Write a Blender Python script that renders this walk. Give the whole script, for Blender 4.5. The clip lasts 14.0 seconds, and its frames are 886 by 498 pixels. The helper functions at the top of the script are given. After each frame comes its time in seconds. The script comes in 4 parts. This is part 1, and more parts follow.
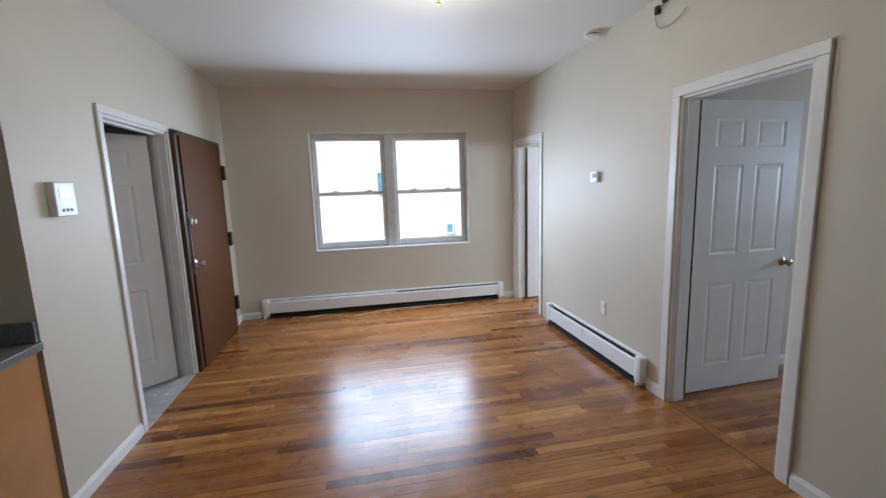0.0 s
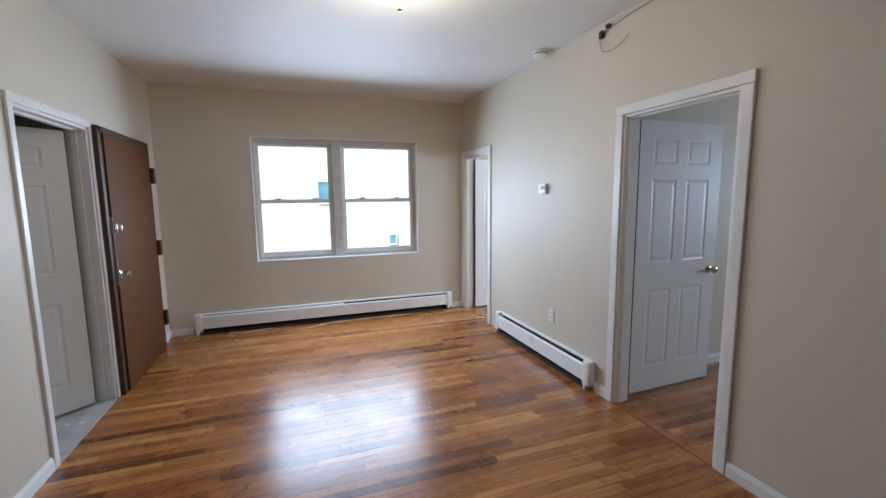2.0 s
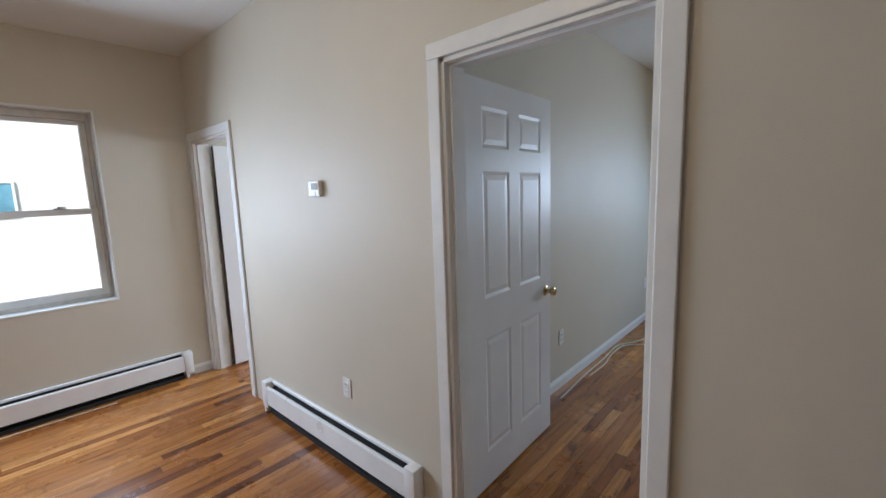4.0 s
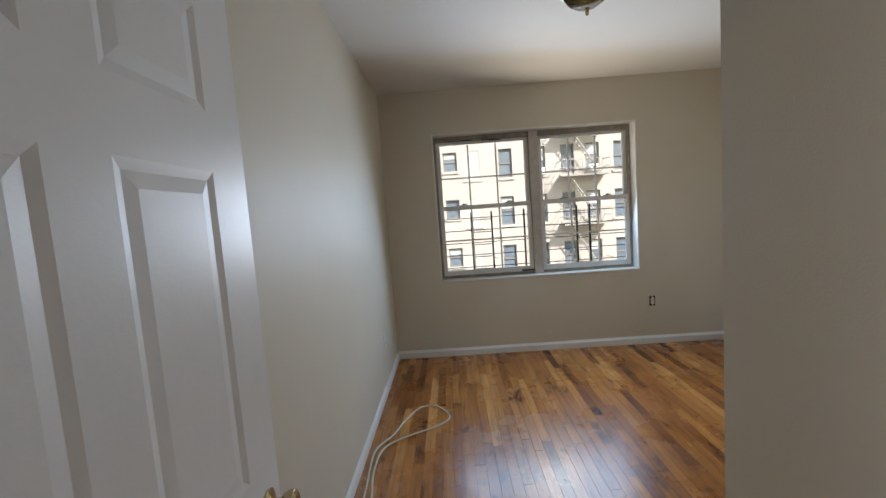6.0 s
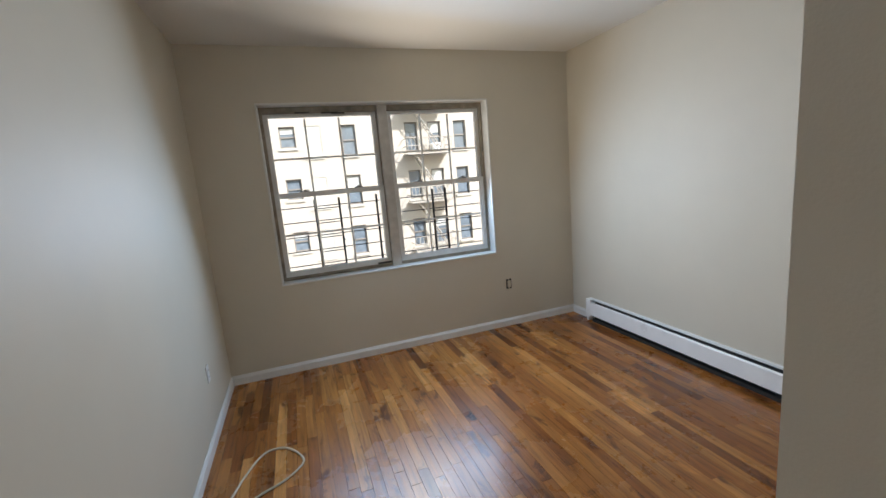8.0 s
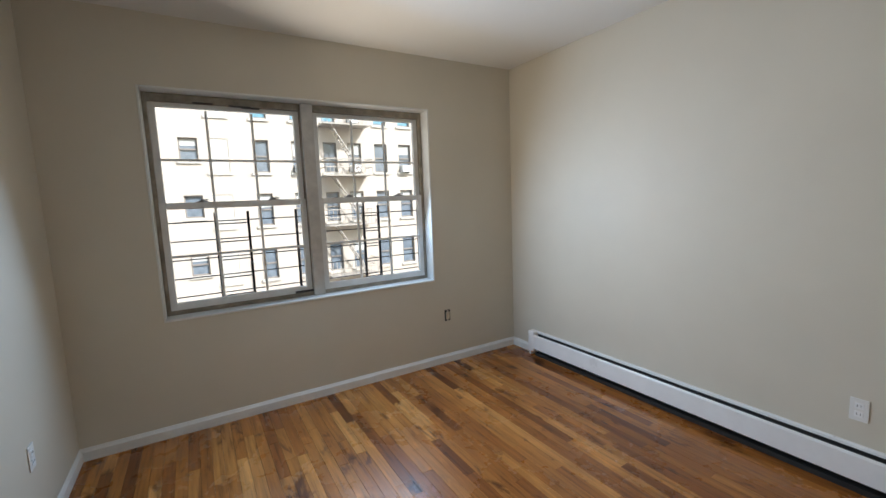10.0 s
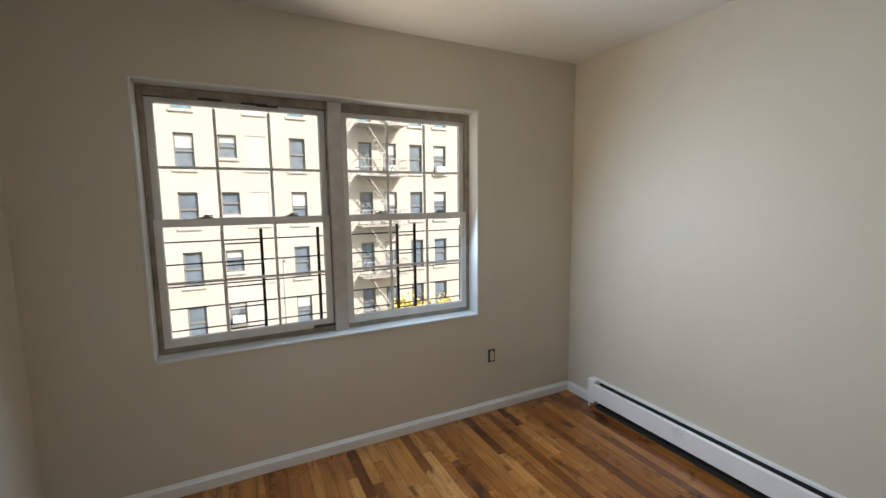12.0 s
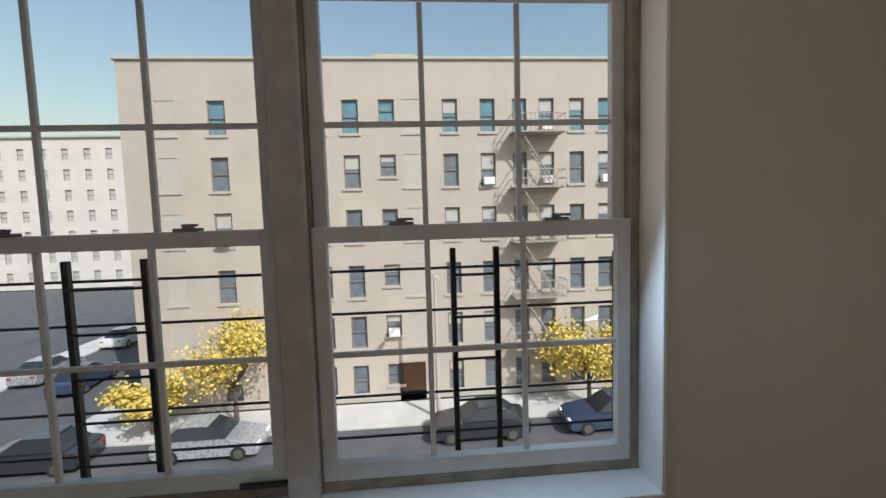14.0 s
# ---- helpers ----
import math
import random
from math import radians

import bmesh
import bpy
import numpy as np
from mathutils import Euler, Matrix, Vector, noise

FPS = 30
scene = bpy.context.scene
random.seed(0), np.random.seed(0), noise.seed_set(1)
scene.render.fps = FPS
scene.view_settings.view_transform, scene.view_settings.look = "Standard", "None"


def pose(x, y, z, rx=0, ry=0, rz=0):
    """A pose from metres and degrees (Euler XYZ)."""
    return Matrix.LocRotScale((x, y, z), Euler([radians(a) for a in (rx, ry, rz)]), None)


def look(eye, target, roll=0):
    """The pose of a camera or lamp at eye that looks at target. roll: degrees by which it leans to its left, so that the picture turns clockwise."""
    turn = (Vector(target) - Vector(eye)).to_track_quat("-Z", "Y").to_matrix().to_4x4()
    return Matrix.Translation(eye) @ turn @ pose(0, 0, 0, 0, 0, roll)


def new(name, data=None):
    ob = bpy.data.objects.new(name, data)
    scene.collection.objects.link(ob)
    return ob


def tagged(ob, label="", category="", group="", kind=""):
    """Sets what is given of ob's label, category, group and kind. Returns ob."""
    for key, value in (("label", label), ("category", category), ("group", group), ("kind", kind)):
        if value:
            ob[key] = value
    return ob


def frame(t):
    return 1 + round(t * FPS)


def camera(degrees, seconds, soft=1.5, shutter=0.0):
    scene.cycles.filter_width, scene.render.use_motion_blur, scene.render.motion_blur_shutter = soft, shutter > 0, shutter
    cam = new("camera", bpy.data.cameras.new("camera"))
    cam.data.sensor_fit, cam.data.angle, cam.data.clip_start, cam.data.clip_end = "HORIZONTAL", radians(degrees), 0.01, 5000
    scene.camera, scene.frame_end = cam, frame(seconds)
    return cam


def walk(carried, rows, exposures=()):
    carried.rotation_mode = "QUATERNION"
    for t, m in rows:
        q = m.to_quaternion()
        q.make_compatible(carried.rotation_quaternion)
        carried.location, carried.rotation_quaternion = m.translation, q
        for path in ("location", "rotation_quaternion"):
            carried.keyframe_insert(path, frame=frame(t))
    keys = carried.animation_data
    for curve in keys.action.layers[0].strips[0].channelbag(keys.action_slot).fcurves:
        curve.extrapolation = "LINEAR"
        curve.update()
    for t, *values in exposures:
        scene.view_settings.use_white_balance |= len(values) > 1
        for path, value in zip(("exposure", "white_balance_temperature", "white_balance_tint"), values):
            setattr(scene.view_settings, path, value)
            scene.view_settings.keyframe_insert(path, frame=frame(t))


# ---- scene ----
cam = camera(93.5, 14.0)
PATH = [
    (0, (-2.049, 0.151, 1.553), (-1.663, 2.091, 1.253), -1.8),
    (0.5, (-2.182, 0.066, 1.545), (-1.687, 1.98, 1.243), -2.5),
    (1, (-2.265, 0.027, 1.537), (-1.701, 1.924, 1.255), -0.9),
    (1.5, (-2.269, 0.042, 1.538), (-1.664, 1.93, 1.276), -0.3),
    (2, (-2.155, 0.201, 1.53), (-1.491, 2.071, 1.28), -0.6),
    (2.5, (-2.02, 0.449, 1.55), (-1.275, 2.287, 1.289), -1.1),
    (3, (-1.878, 0.798, 1.554), (-0.866, 2.504, 1.294), -2.9),
    (3.2, (-1.797, 0.911, 1.548), (-0.655, 2.532, 1.291), -3.0),
    (5.3, (-0.317, 2.093, 1.549), (1.59, 2.664, 1.358), -1.5),
    (5.5, (-0.197, 2.148, 1.549), (1.767, 2.492, 1.392), -2.4),
    (6, (0.128, 2.172, 1.534), (2.119, 2.216, 1.354), -4.1),
    (6.5, (0.333, 2.143, 1.584), (2.308, 1.912, 1.363), -4.6),
    (7, (0.483, 2.098, 1.587), (2.362, 1.461, 1.333), -5.5),
    (7.5, (0.504, 2.118, 1.59), (2.385, 1.498, 1.308), -4.1),
    (8, (0.663, 2.125, 1.606), (2.526, 1.482, 1.266), -4.9),
    (8.5, (0.83, 2.15, 1.555), (2.711, 1.526, 1.283), -3.0),
    (9, (1.0, 2.062, 1.504), (2.784, 1.189, 1.268), -1.6),
    (9.2, (1.064, 2.056, 1.506), (2.766, 1.036, 1.253), -2.0),
    (11.3, (1.365, 2.145, 1.632), (3.083, 1.146, 1.409), -2.6),
    (11.5, (1.447, 2.085, 1.646), (3.176, 1.111, 1.394), -2.3),
    (12, (1.787, 1.87, 1.672), (3.563, 0.983, 1.437), -0.6),
    (12.5, (2.188, 1.681, 1.639), (4.009, 0.88, 1.433), -1.4),
    (13, (2.604, 1.391, 1.621), (4.499, 0.78, 1.43), -1.1),
    (13.5, (2.959, 1.14, 1.614), (4.913, 0.754, 1.431), -0.6),
    (14, (3.377, 0.937, 1.594), (5.366, 0.78, 1.446), -1.7),
]
walk(cam, [(t, look(eye, target, roll)) for t, eye, target, roll in PATH],
     exposures=[(0.0, 0.76, 5200, 9), (3.2, 0.74, 5200, 9), (5.3, 0.50, 5750, 12), (6.5, 0.84, 5800, 12), (9.2, 0.85, 5650, 12),
                (11.3, 0.80, 5750, 12), (12.5, 0.52, 6100, 12), (14.0, -0.25, 5850, 12)])

# ---- world and light ----
world = bpy.data.worlds.new("sky")
scene.world = world
world.use_nodes = True
wn = world.node_tree
sky = wn.nodes.new("ShaderNodeTexSky")
sky.sky_type = "NISHITA"
sky.sun_disc = False
sky.air_density, sky.dust_density, sky.ozone_density = 2.2, 2.0, 1.0
SUN_EL, SUN_ROT = radians(42), radians(232)
sky.sun_elevation, sky.sun_rotation = SUN_EL, SUN_ROT
wn.links.new(sky.outputs["Color"], wn.nodes["Background"].inputs["Color"])
wn.nodes["Background"].inputs["Strength"].default_value = 0.15
sun = new("sun", bpy.data.lights.new("sun", "SUN"))
sun.data.energy, sun.data.angle, sun.data.color = 5.0, radians(0.5), (1.0, 0.94, 0.85)
sun_dir = Vector((math.sin(SUN_ROT) * math.cos(SUN_EL), math.cos(SUN_ROT) * math.cos(SUN_EL), math.sin(SUN_EL)))
sun.matrix_world = look(sun_dir * 60, (0, 0, 0))


def window_lamp(name, m, w, h, power, colour):
    """The sky's light in a window opening; a lamp shines along its own -z."""
    d = bpy.data.lights.new(name, "AREA")
    d.shape, d.size, d.size_y, d.energy, d.color = "RECTANGLE", w, h, power, colour
    d.spread = radians(170)
    ob = new(name, d)
    ob.matrix_world = m
    return ob


window_lamp("window_light", look((-1.6, 5.40, 1.5), (-1.6, 3.40, 0.85)), 1.8, 0.9, 34, (0.88, 0.94, 1.0))
window_lamp("window_light", look((4.32, 1.273, 1.60), (2.32, 0.98, 0.80)), 1.84, 0.70, 20, (0.62, 0.81, 1.0))      # blue sky, from above
window_lamp("street_light_in_window", look((4.28, 1.273, 1.60), (2.28, 0.35, 2.05)), 0.60, 0.9, 9, (1.0, 0.82, 0.58))   # sunlit street and facades, from below
# Unseen second-room window is assumed; this lamp is added to brighten the far door.
window_lamp("window_light", look((4.50, 4.0, 1.56), (0, 4.6, 1.3)), 1.2, 1.2, 90, (0.86, 0.93, 1.0))


bulb = new("ceiling_lamp_light", bpy.data.lights.new("ceiling_lamp_light", "POINT"))
bulb.data.energy, bulb.data.color, bulb.data.shadow_soft_size = 9, (1.0, 0.78, 0.50), 0.07
bulb.location = (-1.54, 2.615, 2.46)


# ---- materials ----
def material(name):
    m = bpy.data.materials.new(name)
    m.use_nodes = True
    n = m.node_tree
    return m, n, n.nodes["Principled BSDF"]


def node(n, kind, **values):
    x = n.nodes.new(kind)
    for k, v in values.items():
        x.inputs[k.replace("_", " ")].default_value = v
    return x


def coords(n, scale=(1, 1, 1)):
    t = n.nodes.new("ShaderNodeTexCoord")
    mp = n.nodes.new("ShaderNodeMapping")
    mp.inputs["Scale"].default_value = scale
    n.links.new(t.outputs["Object"], mp.inputs["Vector"])
    return mp.outputs["Vector"]


def ramp(n, source, stops):
    r = n.nodes.new("ShaderNodeValToRGB")
    while len(r.color_ramp.elements) < len(stops):
        r.color_ramp.elements.new(0.5)
    for e, (p, c) in zip(r.color_ramp.elements, stops):
        e.position, e.color = p, (*c, 1)
    n.links.new(source, r.inputs["Fac"])
    return r.outputs["Color"]


def shade(c, k):
    return tuple(min(1, v * k) for v in c)


def plain(name, colour, rough=0.5, metal=0.0, vary=0.06, scale=6.0, bump=0.0, bump_scale=150.0, coat=0.0):
    """A surface of one colour with broad stains, fine grain and relief."""
    m, n, b = material(name)
    v = coords(n)
    big = node(n, "ShaderNodeTexNoise", Scale=scale, Detail=5.0, Roughness=0.6)
    fine = node(n, "ShaderNodeTexNoise", Scale=bump_scale, Detail=3.0)
    for t in (big, fine):
        n.links.new(v, t.inputs["Vector"])
    c = ramp(n, big.outputs["Fac"], [(0.3, shade(colour, 1 - vary)), (0.7, shade(colour, 1 + vary))])
    n.links.new(c, b.inputs["Base Color"])
    rr = n.nodes.new("ShaderNodeMapRange")
    rr.inputs["To Min"].default_value, rr.inputs["To Max"].default_value = max(0.02, rough - 0.08), min(1, rough + 0.08)
    n.links.new(big.outputs["Fac"], rr.inputs["Value"])
    n.links.new(rr.outputs["Result"], b.inputs["Roughness"])
    b.inputs["Metallic"].default_value = metal
    b.inputs["Coat Weight"].default_value = coat
    if bump:
        bp = node(n, "ShaderNodeBump", Strength=bump, Distance=0.002)
        n.links.new(fine.outputs["Fac"], bp.inputs["Height"])
        n.links.new(bp.outputs["Normal"], b.inputs["Normal"])
    return m


def wood_floor(name, marks):
    """Oak strips; marks: how strongly dark and pale lengths stand out."""
    m, n, b = material(name)
    info, geo = n.nodes.new("ShaderNodeObjectInfo"), n.nodes.new("ShaderNodeNewGeometry")
    add = n.nodes.new("ShaderNodeMath")
    add.operation = "ADD"
    fr = n.nodes.new("ShaderNodeMath")
    fr.operation = "FRACT"
    n.links.new(info.outputs["Random"], add.inputs[0])
    n.links.new(geo.outputs["Random Per Island"], add.inputs[1])
    n.links.new(add.outputs[0], fr.inputs[0])
    pos = geo.outputs["Position"]
    shift = n.nodes.new("ShaderNodeVectorMath")
    shift.operation = "ADD"
    comb = n.nodes.new("ShaderNodeCombineXYZ")
    mul = n.nodes.new("ShaderNodeMath")
    mul.operation = "MULTIPLY"
    mul.inputs[1].default_value = 37.0
    n.links.new(fr.outputs[0], mul.inputs[0])
    n.links.new(mul.outputs[0], comb.inputs["X"])
    n.links.new(mul.outputs[0], comb.inputs["Z"])
    n.links.new(pos, shift.inputs[0])
    n.links.new(comb.outputs[0], shift.inputs[1])
    mp = n.nodes.new("ShaderNodeMapping")
    mp.inputs["Scale"].default_value = (1.3, 22, 1)
    n.links.new(shift.outputs[0], mp.inputs["Vector"])
    grain = node(n, "ShaderNodeTexNoise", Scale=2.2, Detail=7.0, Roughness=0.62, Distortion=0.4)
    n.links.new(mp.outputs[0], grain.inputs["Vector"])
    tone = ramp(n, fr.outputs[0], [(0.0, (0.11, 0.034, 0.008)), (0.10, (0.24, 0.082, 0.016)), (0.5, (0.345, 0.136, 0.028)),
                                   (0.86, (0.41, 0.178, 0.042)), (1.0, (0.53, 0.255, 0.072))])
    gr = ramp(n, grain.outputs["Fac"], [(0.30, (0.40, 0.34, 0.30)), (0.45, (0.86, 0.84, 0.82)), (0.70, (1.25, 1.22, 1.15))])
    mx = n.nodes.new("ShaderNodeMix")
    mx.data_type, mx.blend_type = "RGBA", "MULTIPLY"
    mx.inputs["Factor"].default_value = 1.0
    n.links.new(tone, mx.inputs["A"])
    n.links.new(gr, mx.inputs["B"])
    # dark heartwood and pale sapwood lengths within a strip
    mp2 = n.nodes.new("ShaderNodeMapping")
    mp2.inputs["Scale"].default_value = (3.2, 9.0, 1)
    n.links.new(shift.outputs[0], mp2.inputs["Vector"])
    heart = node(n, "ShaderNodeTexNoise", Scale=1.0, Detail=4.0, Roughness=0.6, Distortion=0.6)
    n.links.new(mp2.outputs[0], heart.inputs["Vector"])
    hr = ramp(n, heart.outputs["Fac"], [(0.33, (0.30, 0.24, 0.20)), (0.40, (0.92, 0.92, 0.92)), (0.62, (1.0, 1.0, 1.0)), (0.70, (1.28, 1.30, 1.32))])
    mxh = n.nodes.new("ShaderNodeMix")
    mxh.data_type, mxh.blend_type = "RGBA", "MULTIPLY"
    mxh.inputs["Factor"].default_value = marks
    n.links.new(mx.outputs["Result"], mxh.inputs["A"])
    n.links.new(hr, mxh.inputs["B"])
    mx = mxh
    # worn, darker scuffs in the finish
    worn = node(n, "ShaderNodeTexNoise", Scale=7.0, Detail=6.0, Roughness=0.7)
    n.links.new(pos, worn.inputs["Vector"])
    wr = ramp(n, worn.outputs["Fac"], [(0.31, (0.30, 0.25, 0.22)), (0.39, (1, 1, 1))])
    mx2 = n.nodes.new("ShaderNodeMix")
    mx2.data_type, mx2.blend_type = "RGBA", "MULTIPLY"
    mx2.inputs["Factor"].default_value = 0.8
    n.links.new(mx.outputs["Result"], mx2.inputs["A"])
    n.links.new(wr, mx2.inputs["B"])
    n.links.new(mx2.outputs["Result"], b.inputs["Base Color"])
    patch = node(n, "ShaderNodeTexNoise", Scale=1.7, Detail=8.0, Roughness=0.65)
    n.links.new(pos, patch.inputs["Vector"])
    rr = n.nodes.new("ShaderNodeMapRange")
    rr.inputs["From Min"].default_value, rr.inputs["From Max"].default_value = 0.3, 0.7
    rr.inputs["To Min"].default_value, rr.inputs["To Max"].default_value = 0.2, 0.36
    n.links.new(patch.outputs["Fac"], rr.inputs["Value"])
    n.links.new(rr.outputs["Result"], b.inputs["Roughness"])
    bp = node(n, "ShaderNodeBump", Strength=0.12, Distance=0.002)
    n.links.new(worn.outputs["Fac"], bp.inputs["Height"])
    n.links.new(bp.outputs["Normal"], b.inputs["Normal"])
    b.inputs["Specular IOR Level"].default_value = 0.46
    b.inputs["Coat Weight"].default_value = 0.06
    b.inputs["Coat Roughness"].default_value = 0.2
    return m


def glass_mat(name, tint=(0.97, 0.99, 1.0), rough=0.0):
    m, n, b = material(name)
    b.inputs["Base Color"].default_value = (*tint, 1)
    b.inputs["Transmission Weight"].default_value = 1.0
    b.inputs["Roughness"].default_value = rough
    b.inputs["IOR"].default_value = 1.05
    return m


def glow(name, colour, strength):
    m, n, b = material(name)
    b.inputs["Base Color"].default_value = (*colour, 1)
    b.inputs["Emission Color"].default_value = (*colour, 1)
    b.inputs["Emission Strength"].default_value = strength
    b.inputs["Roughness"].default_value = 0.3
    return m


M_WALL = plain("wall_paint", (0.62, 0.575, 0.475), 0.55, vary=0.03, scale=1.6, bump=0.25, bump_scale=220)
M_CEIL = plain("ceiling_paint", (0.74, 0.73, 0.70), 0.6, vary=0.025, scale=1.2, bump=0.2, bump_scale=180)
M_TRIM = plain("trim_paint", (0.78, 0.78, 0.76), 0.35, vary=0.04, scale=9, bump=0.12, bump_scale=60)
M_DOOR = plain("door_paint", (0.76, 0.76, 0.75), 0.38, vary=0.03, scale=4, bump=0.15, bump_scale=90)
M_HEAT = plain("heater_enamel", (0.83, 0.83, 0.82), 0.3, vary=0.04, scale=7)
# Near-black paints shade into slots, recesses and gaps; also colours dark clips.
M_DARK = plain("gap_shade_and_black", (0.02, 0.019, 0.018), 0.7)
M_FLOOR = wood_floor("oak_strip", 0.4)
M_FLOOR_WORN = wood_floor("worn_oak_strip", 0.95)
M_SUB = plain("subfloor", (0.05, 0.03, 0.015), 0.8)
M_BROWN = plain("brown_door_paint", (0.100, 0.040, 0.010), 0.7, vary=0.12, scale=5, bump=0.15, bump_scale=70)
M_BROWN.node_tree.nodes["Principled BSDF"].inputs["Specular IOR Level"].default_value = 0.2
M_BROWN2 = plain("brown_paint_and_gap_shade", (0.055, 0.026, 0.010), 0.45, vary=0.1, scale=8)
M_CHROME = plain("chrome", (0.8, 0.8, 0.78), 0.14, metal=1.0, vary=0.03)
M_BRASS = plain("brass", (0.52, 0.41, 0.24), 0.2, metal=1.0, vary=0.06)
M_STEEL = plain("hinge_steel", (0.5, 0.47, 0.4), 0.35, metal=1.0)
M_VINYL = plain("window_vinyl", (0.74, 0.74, 0.72), 0.4, vary=0.07, scale=12, bump=0.1, bump_scale=80)
# Darker than the vinyl to paint backlight shade on frames and mullions.
M_SASH = plain("sash_backlit_grey", (0.56, 0.54, 0.50), 0.45, vary=0.12, scale=14)
# One dark tone for weathered jambs and the shade painted at the head.
M_TRACK = plain("weathered_shaded_track", (0.29, 0.255, 0.20), 0.6, vary=0.3, scale=14)
M_SILL = plain("reveal_paint", (0.74, 0.74, 0.71), 0.4, vary=0.05, scale=10)
M_GLASS = glass_mat("window_glass")
M_BLACK = plain("guard_iron", (0.035, 0.032, 0.032), 0.45, vary=0.15, scale=20)
M_PLAST = plain("white_plastic", (0.78, 0.77, 0.74), 0.35, vary=0.02)
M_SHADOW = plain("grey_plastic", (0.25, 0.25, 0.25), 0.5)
M_CABLE = plain("cable_sheath", (0.62, 0.55, 0.42), 0.5)
M_BROWNCABLE = plain("brown_cable_sheath", (0.60, 0.43, 0.27), 0.5)
M_TILE = plain("bath_tile", (0.42, 0.42, 0.41), 0.25, vary=0.2, scale=9)
M_GROUT = plain("grout", (0.2, 0.2, 0.19), 0.8)
M_CAB = plain("honey_cabinet", (0.42, 0.19, 0.05), 0.4, vary=0.12, scale=5)
M_COUNTER = plain("grey_laminate", (0.17, 0.17, 0.17), 0.35, vary=0.3, scale=60)
M_LAMPGLASS = glow("lit_lamp_glass", (1.0, 0.66, 0.22), 2.4)
M_CLEAR = glass_mat("lamp_glass_clear", (0.42, 0.43, 0.41), 0.12)
M_STUCCO = plain("facade_brick", (0.46, 0.405, 0.335), 0.85, vary=0.07, scale=0.4, bump=0.4, bump_scale=14)
M_PALE = plain("far_facade", (0.62, 0.58, 0.52), 0.85, vary=0.06, scale=0.3)
# Base colour lifted towards blue to paint in glare and haze.
M_PANE = plain("hazed_pane", (0.15, 0.175, 0.20), 0.08, vary=0.3, scale=1.5)
# Teal base colour paints a sky reflection into these panes.
M_SKYSHEEN = plain("pane_sky_sheen", (0.13, 0.26, 0.32), 0.06, vary=0.3, scale=1.5)
M_BLIND = plain("blind", (0.45, 0.44, 0.40), 0.7)
M_WFRAME = plain("facade_window_frame", (0.2, 0.175, 0.15), 0.6)
M_STONE = plain("sill_stone", (0.45, 0.42, 0.36), 0.8)
M_IRON = plain("escape_iron", (0.36, 0.32, 0.27), 0.6, vary=0.15)
M_ROAD = plain("asphalt", (0.10, 0.10, 0.10), 0.85, vary=0.2, scale=0.6, bump=0.3)
M_PAVE = plain("concrete", (0.56, 0.54, 0.50), 0.85, vary=0.1, scale=0.8)
M_TRUNK = plain("bark", (0.10, 0.075, 0.05), 0.9, vary=0.2)
M_LEAF = plain("autumn_leaf", (0.58, 0.44, 0.08), 0.7, vary=0.35, scale=3)
M_TYRE = plain("tyre", (0.02, 0.02, 0.02), 0.8)
M_CARGLASS = plain("car_glass", (0.03, 0.035, 0.04), 0.08)


# ---- mesh helpers ----
def box(bm, lo, hi, bevel=0.0):
    mid = [(a + b) / 2 for a, b in zip(lo, hi)]
    size = [abs(b - a) for a, b in zip(lo, hi)]
    got = bmesh.ops.create_cube(bm, size=1, matrix=Matrix.Translation(mid) @ Matrix.Diagonal((*size, 1)))
    if bevel:
        edges = list({e for v in got["verts"] for e in v.link_edges})
        bmesh.ops.bevel(bm, geom=edges, offset=bevel, segments=2, affect="EDGES", profile=0.5)


def boxes(*rows, bevel=0.0):
    bm = bmesh.new()
    for lo, hi in rows:
        box(bm, lo, hi, bevel)
    return bm


def rod(bm, a, b, r, r2=None, seg=10):
    a, b = Vector(a), Vector(b)
    q = (b - a).to_track_quat("Z", "Y").to_matrix().to_4x4()
    bmesh.ops.create_cone(bm, cap_ends=True, segments=seg, radius1=r, radius2=r if r2 is None else r2, depth=(b - a).length,
                          matrix=Matrix.Translation((a + b) / 2) @ q)


def lathe(bm, profile, m=Matrix(), seg=28):
    """Turns (radius, height) pairs about z."""
    rings = []
    for r, z in profile:
        if r < 1e-5:
            rings.append([bm.verts.new(m @ Vector((0, 0, z)))])
        else:
            rings.append([bm.verts.new(m @ Vector((r * math.cos(k * math.tau / seg), r * math.sin(k * math.tau / seg), z))) for k in range(seg)])
    for p, q in zip(rings, rings[1:]):
        for k in range(seg):
            j = (k + 1) % seg
            f = [p[k % len(p)], p[j % len(p)], q[j % len(q)], q[k % len(q)]]
            f = list(dict.fromkeys(f))
            if len(f) > 2:
                bm.faces.new(f)


def mesh_of(name, bm, mat, smooth=False):
    bmesh.ops.recalc_face_normals(bm, faces=bm.faces)
    me = bpy.data.meshes.new(name)
    bm.to_mesh(me)
    bm.free()
    if smooth:
        me.polygons.foreach_set("use_smooth", [True] * len(me.polygons))
        me.set_sharp_from_angle(angle=radians(40))
    me.materials.append(mat)
    return me


def part(name, bm, mat, parent=None, label="", smooth=False):
    ob = new(name, mesh_of(name, bm, mat, smooth))
    ob.parent = parent
    return tagged(ob, label)


def thing(name, label, category, m=Matrix(), group="", kind=""):
    ob = new(name)
    ob.empty_display_size = 0.1
    ob.matrix_world = m
    return tagged(ob, label, category, group, kind)


def setting(name, bm, mat, label, category):
    return tagged(part(name, bm, mat), label, category, kind="structure")


